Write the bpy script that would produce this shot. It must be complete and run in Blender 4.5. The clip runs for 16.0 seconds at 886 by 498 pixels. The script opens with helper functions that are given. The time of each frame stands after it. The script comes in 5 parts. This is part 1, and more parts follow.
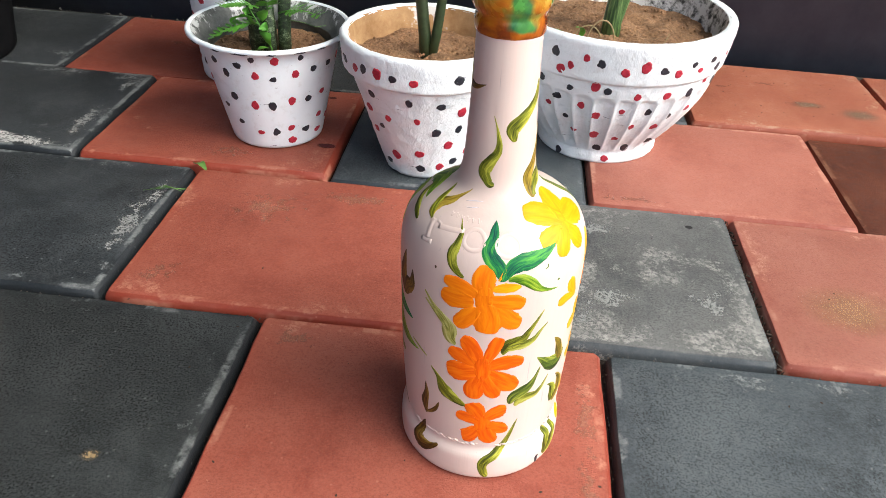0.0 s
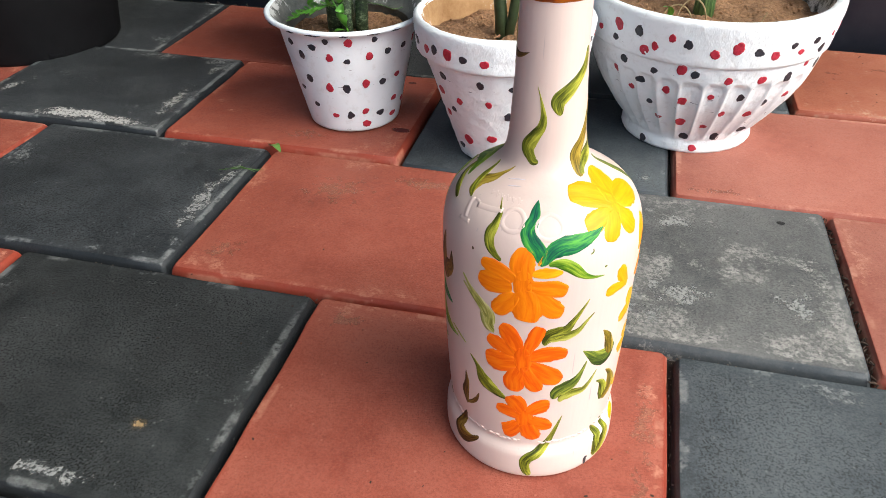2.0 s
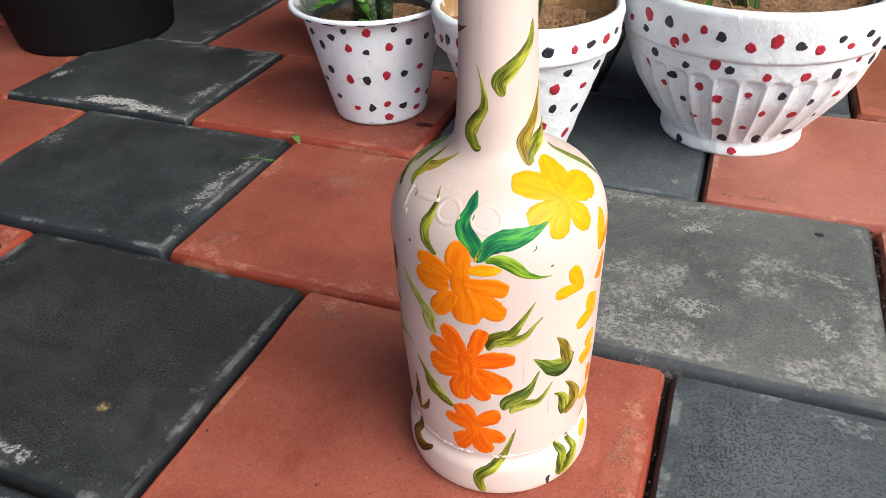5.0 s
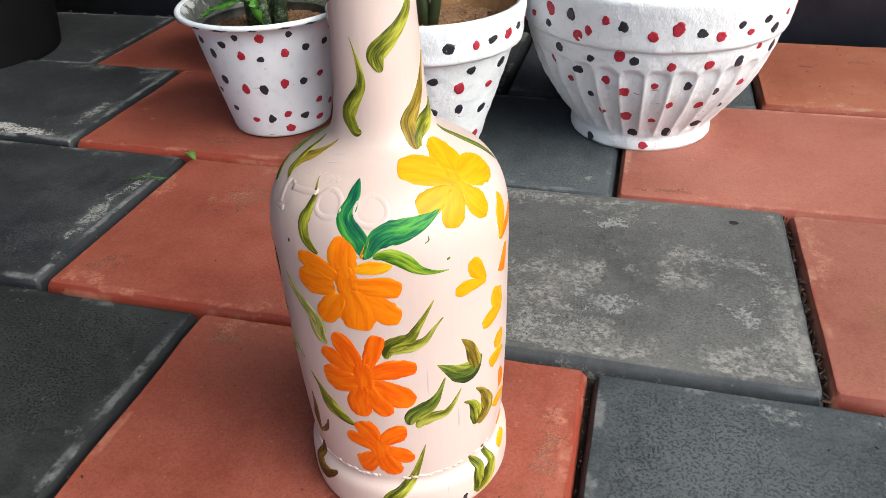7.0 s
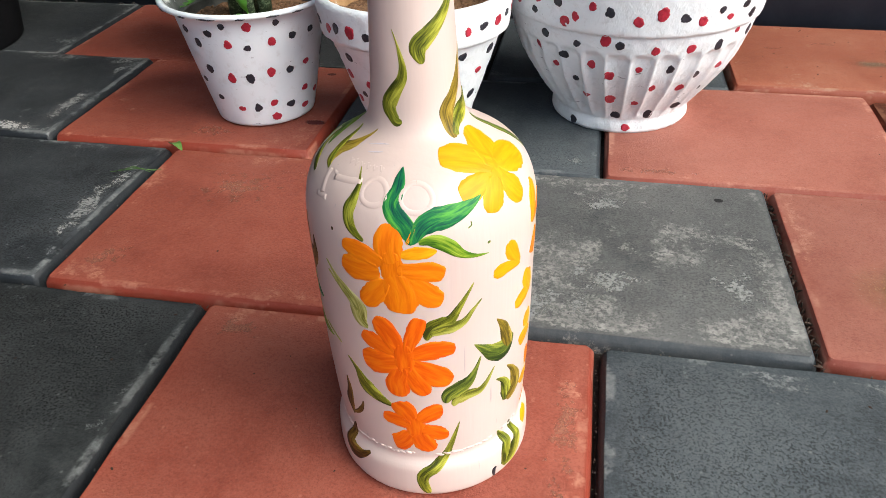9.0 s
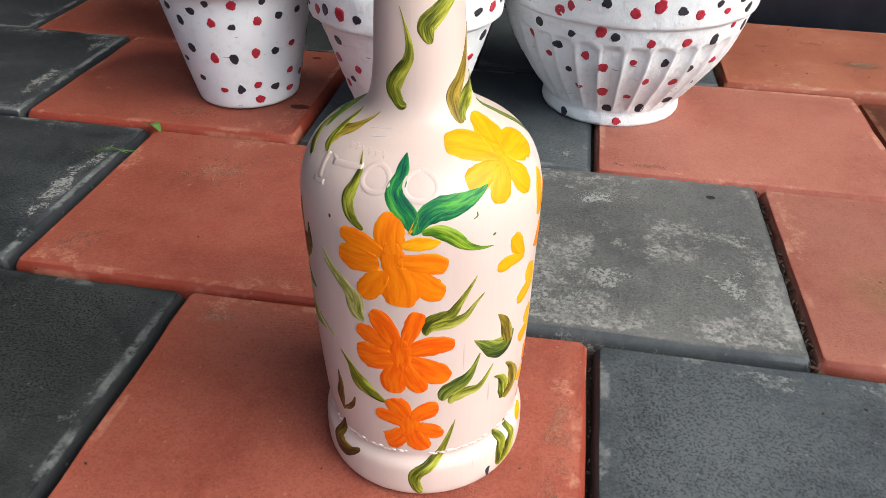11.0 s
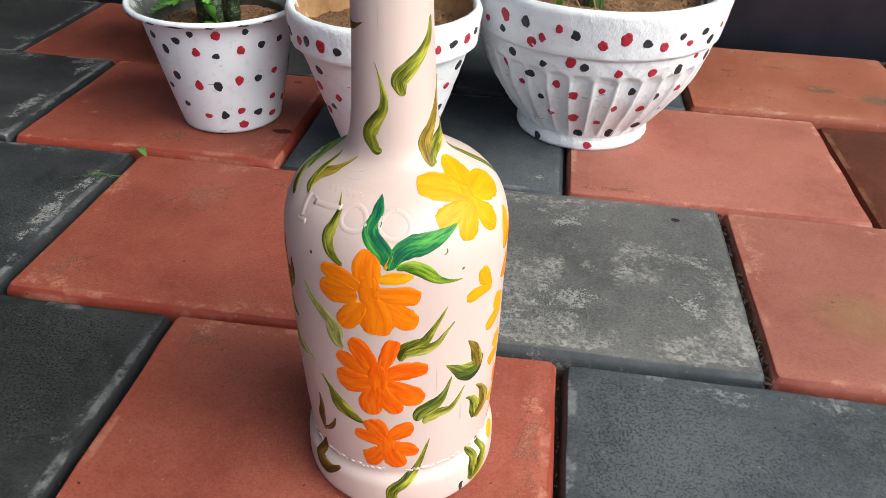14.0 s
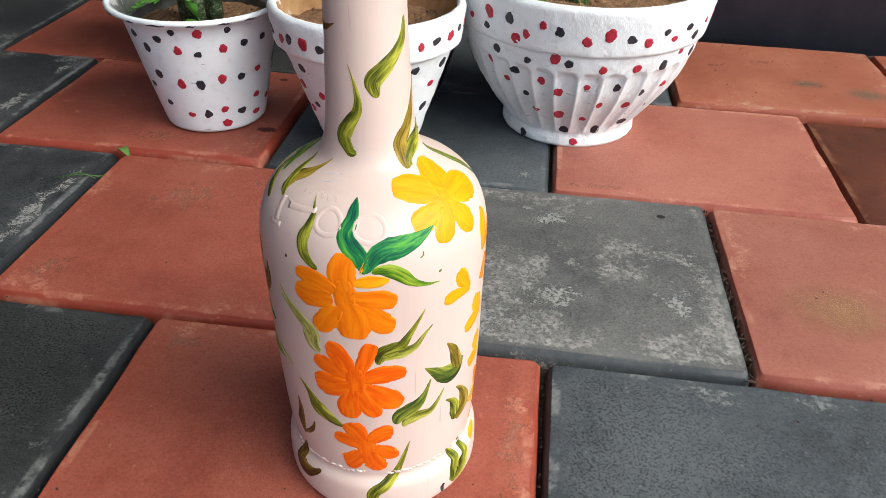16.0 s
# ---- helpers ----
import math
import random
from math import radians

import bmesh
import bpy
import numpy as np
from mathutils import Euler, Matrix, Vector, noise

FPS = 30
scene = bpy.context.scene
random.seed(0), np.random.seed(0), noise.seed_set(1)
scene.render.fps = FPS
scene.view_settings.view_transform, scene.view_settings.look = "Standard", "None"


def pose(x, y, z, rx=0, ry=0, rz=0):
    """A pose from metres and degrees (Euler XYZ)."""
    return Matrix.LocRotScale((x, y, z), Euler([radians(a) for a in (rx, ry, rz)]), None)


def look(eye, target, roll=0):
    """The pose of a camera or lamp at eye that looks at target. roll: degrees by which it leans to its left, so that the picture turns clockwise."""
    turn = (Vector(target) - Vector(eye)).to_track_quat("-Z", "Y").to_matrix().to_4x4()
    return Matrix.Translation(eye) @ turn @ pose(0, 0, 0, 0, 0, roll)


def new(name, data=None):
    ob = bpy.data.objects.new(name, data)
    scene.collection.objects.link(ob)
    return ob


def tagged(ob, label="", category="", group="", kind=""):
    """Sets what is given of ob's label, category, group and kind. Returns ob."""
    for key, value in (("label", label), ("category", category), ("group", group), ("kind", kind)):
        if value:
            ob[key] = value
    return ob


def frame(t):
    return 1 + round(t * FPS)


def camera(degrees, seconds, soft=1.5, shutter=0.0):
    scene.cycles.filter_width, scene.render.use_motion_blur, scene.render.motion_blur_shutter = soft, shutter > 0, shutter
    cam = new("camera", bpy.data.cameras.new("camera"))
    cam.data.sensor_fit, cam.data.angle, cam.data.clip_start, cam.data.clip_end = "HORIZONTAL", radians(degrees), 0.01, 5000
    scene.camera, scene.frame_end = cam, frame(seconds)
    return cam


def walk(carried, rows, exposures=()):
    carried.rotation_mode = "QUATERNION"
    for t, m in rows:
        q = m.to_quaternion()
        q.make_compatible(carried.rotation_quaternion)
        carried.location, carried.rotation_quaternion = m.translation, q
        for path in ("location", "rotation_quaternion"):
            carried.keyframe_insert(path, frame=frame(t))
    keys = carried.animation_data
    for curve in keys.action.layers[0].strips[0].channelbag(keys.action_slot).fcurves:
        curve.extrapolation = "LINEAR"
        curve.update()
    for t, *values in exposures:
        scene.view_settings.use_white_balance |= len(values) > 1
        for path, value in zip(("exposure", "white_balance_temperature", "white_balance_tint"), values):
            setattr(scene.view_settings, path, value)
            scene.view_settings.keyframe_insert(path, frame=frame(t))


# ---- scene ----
cam = camera(61.8, 16.0, soft=0.6)
PATH = [
    (0, (0.132, -0.318, 0.292), (0.005, 1.306, -0.869), 3.2),
    (0.5, (0.131, -0.315, 0.285), (-0.027, 1.302, -0.88), 2.6),
    (1, (0.139, -0.313, 0.284), (-0.078, 1.283, -0.902), 2.2),
    (1.5, (0.147, -0.307, 0.28), (-0.163, 1.27, -0.911), 1.0),
    (2, (0.155, -0.304, 0.278), (-0.241, 1.266, -0.897), -0.4),
    (2.5, (0.164, -0.303, 0.275), (-0.306, 1.241, -0.907), -1.8),
    (3, (0.172, -0.301, 0.275), (-0.379, 1.215, -0.908), -3.2),
    (5.5, (0.206, -0.267, 0.253), (-0.413, 1.25, -0.894), -2.5),
    (6, (0.21, -0.261, 0.245), (-0.344, 1.284, -0.898), -2.1),
    (6.5, (0.212, -0.257, 0.24), (-0.288, 1.308, -0.902), -2.1),
    (7, (0.208, -0.255, 0.238), (-0.246, 1.343, -0.874), -2.4),
    (7.5, (0.201, -0.259, 0.235), (-0.22, 1.305, -0.938), -2.5),
    (8, (0.195, -0.261, 0.24), (-0.181, 1.283, -0.975), -1.7),
    (8.5, (0.189, -0.263, 0.243), (-0.15, 1.303, -0.953), -2.4),
    (9, (0.184, -0.268, 0.244), (-0.145, 1.334, -0.908), -1.6),
    (11.5, (0.173, -0.26, 0.237), (-0.07, 1.341, -0.937), 1.6),
    (12, (0.173, -0.26, 0.24), (-0.062, 1.342, -0.934), 1.7),
    (12.5, (0.175, -0.262, 0.246), (-0.053, 1.346, -0.922), 1.6),
    (13, (0.176, -0.266, 0.248), (-0.048, 1.342, -0.919), 1.9),
    (13.5, (0.176, -0.267, 0.251), (-0.043, 1.346, -0.911), 2.0),
    (14, (0.178, -0.271, 0.255), (-0.033, 1.352, -0.895), 1.9),
    (14.5, (0.18, -0.271, 0.258), (-0.033, 1.351, -0.893), 1.6),
    (15, (0.183, -0.27, 0.257), (-0.022, 1.352, -0.894), 1.7),
    (15.5, (0.181, -0.27, 0.258), (-0.02, 1.353, -0.894), 1.6),
    (16, (0.183, -0.267, 0.256), (-0.01, 1.35, -0.906), 1.8),
]
walk(cam, [(t, look(eye, target, roll)) for t, eye, target, roll in PATH], [(0.0, 0.87), (1.5, 0.80), (3.0, 0.74), (5.5, 0.57), (7.0, 0.51), (9.0, 0.61), (11.5, 0.53), (12.5, 0.56), (14.0, 0.51), (16.0, 0.53)])

# ---- world, sun, exposure ----
SUN_EL, SUN_AZ = 48.0, 110.0          # azimuth counted from ahead (+y) towards the right (+x)
world = bpy.data.worlds.new("sky")
scene.world = world
world.use_nodes = True
wn = world.node_tree
bg = wn.nodes["Background"]
sky = wn.nodes.new("ShaderNodeTexSky")
sky.sky_type = "NISHITA"
sky.sun_disc = False
sky.sun_elevation, sky.sun_rotation = radians(SUN_EL), radians(SUN_AZ)
sky.dust_density, sky.ozone_density = 4.0, 1.0
wn.links.new(sky.outputs[0], bg.inputs[0])
bg.inputs[1].default_value = 0.165
sun = new("sun", bpy.data.lights.new("sun", "SUN"))
sun.data.energy, sun.data.angle, sun.data.color = 2.65, radians(62), (0.95, 1.0, 0.955)
sun_way = Vector((math.sin(radians(SUN_AZ)) * math.cos(radians(SUN_EL)), math.cos(radians(SUN_AZ)) * math.cos(radians(SUN_EL)), math.sin(radians(SUN_EL))))
sun.matrix_world = look(sun_way * 5, (0, 0, 0))


# ---- material helpers ----
class Mat:
    """A node material with short ways to add nodes."""

    def __init__(self, name, rough=0.6, metal=0.0, coat=0.0, spec=0.5):
        self.m = bpy.data.materials.new(name)
        self.m.use_nodes = True
        self.t = self.m.node_tree
        self.b = self.t.nodes["Principled BSDF"]
        self.b.inputs["Roughness"].default_value = rough
        self.b.inputs["Metallic"].default_value = metal
        self.b.inputs["Coat Weight"].default_value = coat
        self.b.inputs["Coat Roughness"].default_value = 0.15
        self.b.inputs["Specular IOR Level"].default_value = spec
        self.co = self.t.nodes.new("ShaderNodeTexCoord")

    def link(self, a, b):
        self.t.links.new(a, b)

    def vec(self, kind="Object", scale=(1, 1, 1), shift=None):
        n = self.t.nodes.new("ShaderNodeMapping")
        n.inputs["Scale"].default_value = scale
        self.link(self.co.outputs[kind], n.inputs[0])
        if shift is not None:
            self.link(shift, n.inputs["Location"])
        return n.outputs[0]

    def noise(self, scale, detail=3, rough=0.55, vec=None, distort=0.0):
        n = self.t.nodes.new("ShaderNodeTexNoise")
        n.inputs["Scale"].default_value, n.inputs["Detail"].default_value = scale, detail
        n.inputs["Roughness"].default_value, n.inputs["Distortion"].default_value = rough, distort
        self.link(vec if vec is not None else self.co.outputs["Object"], n.inputs["Vector"])
        return n.outputs[0]

    def voronoi(self, scale, vec=None):
        n = self.t.nodes.new("ShaderNodeTexVoronoi")
        n.inputs["Scale"].default_value = scale
        self.link(vec if vec is not None else self.co.outputs["Object"], n.inputs["Vector"])
        return n.outputs[0]

    def ramp(self, fac, stops):
        n = self.t.nodes.new("ShaderNodeValToRGB")
        e = n.color_ramp.elements
        while len(e) < len(stops):
            e.new(0.5)
        for k, (p, c) in zip(e, stops):
            k.position = p
            k.color = (*c, 1) if isinstance(c, tuple) else (c, c, c, 1)
        self.link(fac, n.inputs[0])
        return n.outputs[0]

    def mix(self, fac, a, b, kind="MIX"):
        n = self.t.nodes.new("ShaderNodeMix")
        n.data_type, n.blend_type = "RGBA", kind
        for sock, v in ((n.inputs[0], fac), (n.inputs[6], a), (n.inputs[7], b)):
            if isinstance(v, (int, float)):
                sock.default_value = v if sock is n.inputs[0] else (v, v, v, 1)
            elif isinstance(v, tuple):
                sock.default_value = (*v, 1)
            else:
                self.link(v, sock)
        return n.outputs[2]

    def math(self, op, a, b=0.0, clamp=False):
        n = self.t.nodes.new("ShaderNodeMath")
        n.operation, n.use_clamp = op, clamp
        for sock, v in ((n.inputs[0], a), (n.inputs[1], b)):
            if isinstance(v, (int, float)):
                sock.default_value = v
            else:
                self.link(v, sock)
        return n.outputs[0]

    def axis(self, kind="Object"):
        n = self.t.nodes.new("ShaderNodeSeparateXYZ")
        self.link(self.co.outputs[kind], n.inputs[0])
        return n.outputs

    def random(self):
        return self.t.nodes.new("ShaderNodeObjectInfo").outputs["Random"]

    def color(self, c):
        if isinstance(c, tuple):
            self.b.inputs["Base Color"].default_value = (*c, 1)
        else:
            self.link(c, self.b.inputs["Base Color"])

    def rough(self, r):
        self.link(r, self.b.inputs["Roughness"])

    def bump(self, height, strength=0.3, distance=0.001, under=None):
        n = self.t.nodes.new("ShaderNodeBump")
        n.inputs["Strength"].default_value, n.inputs["Distance"].default_value = strength, distance
        self.link(height, n.inputs["Height"])
        if under is not None:
            self.link(under, n.inputs["Normal"])
        self.link(n.outputs[0], self.b.inputs["Normal"])
        return n.outputs[0]


def tile_material(name, dark, mid, light, worn, pits, wear, shoulder, scraped=0.0):
    """Cement paver: mottled pigment, short pores, patches worn down to pale cement; each tile differs by its random number."""
    m = Mat(name, 0.7, spec=0.35)
    rnd = m.random()
    off = m.math("MULTIPLY", rnd, 37.0)
    v = m.vec(shift=off)
    big = m.noise(13, 5, 0.65, v)
    mid_n = m.noise(95, 6, 0.75, v)
    fine = m.noise(700, 4, 0.75, v)
    col = m.ramp(big, [(0.33, dark), (0.5, mid), (0.68, light)])
    col = m.mix(m.ramp(mid_n, [(0.42, 0.0), (0.62, 0.6)]), col, light)
    col = m.mix(m.ramp(fine, [(0.36, 0.55), (0.5, 0.0)]), col, dark)
    col = m.mix(m.ramp(fine, [(0.52, 0.0), (0.68, 0.55)]), col, light)
    x, y, z = m.axis()
    ex = m.math("SUBTRACT", 0.0985, m.math("ABSOLUTE", x))
    ey = m.math("SUBTRACT", 0.078, m.math("ABSOLUTE", y))
    edge = m.math("MINIMUM", ex, ey)
    # the shoulder keeps its deep colour, the top is dusty
    col = m.mix(m.ramp(m.math("MULTIPLY", edge, 25.0), [(0.035, 0.9), (0.058, 0.0)]), col, m.mix(m.ramp(mid_n, [(0.4, 0.0), (0.65, 0.5)]), shoulder, mid))
    # worn patches in clusters
    near = m.ramp(m.math("MULTIPLY", edge, 25.0), [(0.08, 0.3), (0.16, 0.85), (0.45, 0.55), (1.0, 0.42)])
    patch = m.noise(66, 10, 0.84, m.vec(shift=m.math("ADD", off, 11.0)))
    broad = m.noise(17, 3, 0.5, m.vec(shift=m.math("ADD", off, 3.0)))
    score = m.math("ADD", patch, m.math("ADD", m.math("MULTIPLY", m.math("SUBTRACT", broad, 0.5), 0.85), m.math("MULTIPLY", m.math("SUBTRACT", near, 0.5), 0.30)))
    scuff = m.ramp(m.math("ADD", score, wear), [(0.60, 0.0), (0.63, 0.6), (0.72, 1.0)])
    scuff = m.math("MULTIPLY", scuff, m.ramp(m.noise(330, 5, 0.7, v), [(0.44, 0.08), (0.52, 1.0)]))
    # scraped line along the shoulder: long streaks with broken ends
    drag = m.noise(26, 5, 0.7, m.vec(shift=m.math("ADD", off, 17.0)))
    brink = m.math("ADD", m.math("MULTIPLY", edge, 25.0), m.math("MULTIPLY", m.math("SUBTRACT", m.noise(140, 4, 0.7, v), 0.5), 0.05))
    band = m.ramp(brink, [(0.020, 0.0), (0.045, 0.9), (0.115, 0.9), (0.155, 0.0)])
    scrape = m.math("MULTIPLY", band, m.ramp(m.math("ADD", drag, scraped), [(0.54, 0.0), (0.60, 0.85)]))
    scuff = m.math("MAXIMUM", scuff, scrape)
    # pale cement smeared along the foot of the shoulder
    foot = m.ramp(m.math("MULTIPLY", edge, 25.0), [(0.0, 0.85), (0.006, 0.6), (0.016, 0.0)])
    foot = m.math("MULTIPLY", m.math("MULTIPLY", foot, 1.0 if pits < 0.2 else 0.0), m.ramp(m.noise(20, 4, 0.65, m.vec(shift=m.math("ADD", off, 23.0))), [(0.53, 0.0), (0.60, 0.75)]))
    # pores
    worm = m.noise(900, 1, 0.4, v, 0.35)
    line = m.ramp(worm, [(0.40, 1.0), (0.45, 0.0)])
    where = m.ramp(m.noise(10, 3, 0.5, m.vec(shift=m.math("ADD", off, 5.0))), [(0.34, 0.25), (0.56, 1.0)])
    flat = m.ramp(m.math("MULTIPLY", edge, 25.0), [(0.12, 0.15), (0.30, 1.0)])
    where = m.math("MULTIPLY", where, flat)
    pore = m.math("MULTIPLY", line, m.math("MULTIPLY", where, pits))
    crest = m.math("MULTIPLY", m.ramp(worm, [(0.54, 0.0), (0.64, 0.7)]), m.math("MULTIPLY", where, min(1.0, pits * 0.8)))
    col = m.mix(crest, col, light)
    col = m.mix(m.math("MAXIMUM", scuff, foot), col, m.mix(m.ramp(mid_n, [(0.4, 0.0), (0.6, 0.6)]), worn, mid))
    col = m.mix(pore, col, tuple(c * 0.3 for c in dark))
    # sparse pale specks
    speck = m.ramp(m.voronoi(110, v), [(0.0, 1.0), (0.10, 0.0)])
    col = m.mix(m.math("MULTIPLY", speck, 0.5), col, worn)
    hsv = m.t.nodes.new("ShaderNodeHueSaturation")
    m.link(col, hsv.inputs["Color"])
    m.link(m.math("ADD", 0.88, m.math("MULTIPLY", rnd, 0.24)), hsv.inputs["Value"])
    m.color(hsv.outputs[0])
    m.rough(m.mix(m.ramp(m.math("MULTIPLY", edge, 25.0), [(0.09, 1.0), (0.13, 0.0)]), m.ramp(mid_n, [(0.3, 0.5), (0.7, 0.8)]), 0.55))
    hgt = m.math("SUBTRACT", m.math("ADD", m.math("MULTIPLY", m.noise(1350, 1, 0.5, v), 0.5), m.math("MULTIPLY", mid_n, 0.35)), m.math("MULTIPLY", m.math("MULTIPLY", line, where), 0.35 + 0.8 * pits))
    m.bump(m.math("MULTIPLY", hgt, m.math("ADD", 0.25, m.math("MULTIPLY", flat, 0.75))), 0.7, 0.0010)
    return m.m


BLACK_TILE = tile_material("black_cement", (0.010, 0.0125, 0.014), (0.023, 0.0275, 0.031), (0.058, 0.065, 0.069), (0.25, 0.265, 0.26), 0.95, -0.062, (0.012, 0.015, 0.018), 0.045)
# dark porous cement; the shade at the front left is in its colour too
SHADED_COAL_TILE = tile_material("coal_black_cement", (0.009, 0.011, 0.0115), (0.019, 0.022, 0.0225), (0.048, 0.053, 0.053), (0.20, 0.21, 0.205), 1.0, -0.095, (0.011, 0.013, 0.016), 0.03)
SLATE_TILE = tile_material("slate_black_cement", (0.024, 0.031, 0.036), (0.047, 0.058, 0.066), (0.095, 0.111, 0.119), (0.24, 0.25, 0.25), 0.55, -0.11, (0.028, 0.037, 0.045))
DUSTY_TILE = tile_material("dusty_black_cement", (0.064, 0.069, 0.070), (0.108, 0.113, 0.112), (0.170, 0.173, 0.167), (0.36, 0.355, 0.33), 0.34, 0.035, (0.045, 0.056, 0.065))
RED_TILE = tile_material("red_cement", (0.203, 0.041, 0.025), (0.285, 0.069, 0.043), (0.345, 0.104, 0.068), (0.50, 0.225, 0.15), 0.14, -0.075, (0.255, 0.037, 0.019), 0.01)
# dusty red of the right-hand pavers, the sky's sheen mixed into the colour
SHEEN_PALE_TILE = tile_material("pale_red_cement", (0.265, 0.080, 0.055), (0.34, 0.120, 0.085), (0.40, 0.160, 0.118), (0.55, 0.28, 0.20), 0.08, -0.125, (0.27, 0.060, 0.038), 0.02)
# a much darker, browner red for a single paver
BROWN_TILE = tile_material("earth_stained_red_cement", (0.050, 0.012, 0.006), (0.090, 0.022, 0.010), (0.145, 0.042, 0.019), (0.25, 0.12, 0.07), 0.10, -0.12, (0.10, 0.028, 0.014))
ORANGE_TILE = tile_material("orange_red_cement", (0.25, 0.066, 0.032), (0.325, 0.098, 0.057), (0.39, 0.150, 0.092), (0.46, 0.29, 0.20), 0.10, -0.04, (0.25, 0.055, 0.028), 0.02)


def simple(name, dark, light, scale, rough, bump=0.3, dist=0.001, detail=5, spec=0.5, coat=0.0):
    m = Mat(name, rough, spec=spec, coat=coat)
    n = m.noise(scale, detail, 0.62)
    big = m.noise(scale * 0.12, 3)
    m.color(m.mix(m.ramp(big, [(0.3, 0.0), (0.7, 0.5)]), m.ramp(n, [(0.3, dark), (0.7, light)]), light))
    m.bump(n, bump, dist)
    return m.m


DIRT = simple("joint_dirt", (0.009, 0.007, 0.005), (0.040, 0.030, 0.022), 300, 0.95, 0.8, 0.003)
SOIL = simple("potting_soil", (0.075, 0.034, 0.015), (0.42, 0.235, 0.120), 330, 0.95, 1.0, 0.004, 10)
GRAVEL = simple("gravel", (0.018, 0.017, 0.016), (0.055, 0.052, 0.048), 120, 0.9, 0.5, 0.001)
STEM_DARK = simple("dark_green_stem", (0.010, 0.020, 0.008), (0.036, 0.056, 0.020), 220, 0.5, 0.3, 0.0006)


def striped_stem():
    """Green stem with fine upright ribs."""
    m = Mat("ribbed_green_stem", 0.5)
    n = m.noise(420, 4, 0.6, m.vec(scale=(1, 1, 0.08)))
    m.color(m.ramp(n, [(0.36, (0.020, 0.055, 0.014)), (0.5, (0.070, 0.140, 0.040)), (0.66, (0.20, 0.29, 0.10))]))
    m.bump(n, 0.7, 0.0008)
    return m.m


STEM_GREEN = striped_stem()


def speckled_stem():
    """Dark green bark with pale broken bands and specks."""
    m = Mat("speckled_stem", 0.6)
    n = m.noise(260, 5, 0.7, m.vec(scale=(1, 1, 1.6)))
    band = m.noise(70, 3, 0.6, m.vec(scale=(0.4, 0.4, 1.8)))
    t = m.math("ADD", m.math("MULTIPLY", n, 0.6), m.math("MULTIPLY", band, 0.4))
    m.color(m.ramp(t, [(0.42, (0.008, 0.018, 0.007)), (0.52, (0.030, 0.055, 0.020)), (0.60, (0.20, 0.26, 0.15))]))
    m.bump(n, 0.6, 0.001)
    return m.m


STEM_GREY = speckled_stem()
LEAF = simple("fresh_leaf", (0.050, 0.19, 0.020), (0.13, 0.38, 0.045), 90, 0.4, 0.2, 0.0004)
DULL_LEAF = simple("dull_leaf", (0.040, 0.11, 0.018), (0.10, 0.22, 0.04), 120, 0.6)
DRY = simple("dry_leaf", (0.014, 0.007, 0.004), (0.045, 0.022, 0.011), 160, 0.8, 0.6, 0.001)
STRAW = simple("dry_stalk", (0.22, 0.15, 0.07), (0.42, 0.32, 0.17), 200, 0.8)
BLACK_PLASTIC = simple("black_plastic", (0.003, 0.003, 0.0035), (0.007, 0.007, 0.008), 40, 0.6, 0.15, 0.0006, spec=0.12)


def smeared_plastic():
    """Dull grey plastic with brushed smears of white paint."""
    m = Mat("smeared_grey_plastic", 0.5)
    n = m.noise(60, 6, 0.7)
    col = m.ramp(n, [(0.35, (0.045, 0.052, 0.048)), (0.65, (0.16, 0.17, 0.16))])
    x, y, z = m.axis()
    smear = m.math("ADD", m.noise(85, 5, 0.7, m.vec(scale=(1, 1, 0.4))), m.math("MULTIPLY", m.math("SUBTRACT", z, 0.084), 14.0))
    m.color(m.mix(m.ramp(smear, [(0.55, 0.0), (0.62, 0.8)]), col, (0.68, 0.70, 0.70)))
    m.bump(n, 0.3, 0.0008)
    return m.m


GREY_PLASTIC = smeared_plastic()


def wall_material():
    m = Mat("dark_blue_paint", 0.55)
    n = m.noise(26, 6, 0.65)
    chip = m.ramp(m.noise(60, 6, 0.75), [(0.70, 0.0), (0.74, 0.6)])
    col = m.ramp(n, [(0.3, (0.052, 0.062, 0.090)), (0.7, (0.088, 0.102, 0.138))])
    m.color(m.mix(chip, col, (0.10, 0.11, 0.12)))
    m.bump(n, 0.4, 0.002)
    return m.m


def white_paint(name, dirt, rough, bumpy, scale, low, high):
    """Brushed white paint with faint dirt and bare flecks."""
    m = Mat(name, rough)
    big = m.noise(22, 4, 0.6)
    fine = m.noise(scale, 6, 0.65)
    col = m.ramp(big, [(0.25, low), (0.6, high)])
    col = m.mix(m.ramp(fine, [(0.25, dirt), (0.45, 0.0)]), col, (0.45, 0.43, 0.40))
    fleck = m.ramp(m.noise(150, 5, 0.7), [(0.70, 0.0), (0.735, 0.7)])
    col = m.mix(fleck, col, (0.22, 0.20, 0.18))
    nick = m.ramp(m.noise(75, 4, 0.6, m.vec(scale=(1, 1, 4.5))), [(0.70, 0.0), (0.72, 0.85)])
    m.color(m.mix(nick, col, (0.10, 0.11, 0.15)))
    m.rough(m.ramp(fine, [(0.3, rough + 0.15), (0.7, rough - 0.05)]))
    m.bump(fine, bumpy, 0.0014)
    return m.m


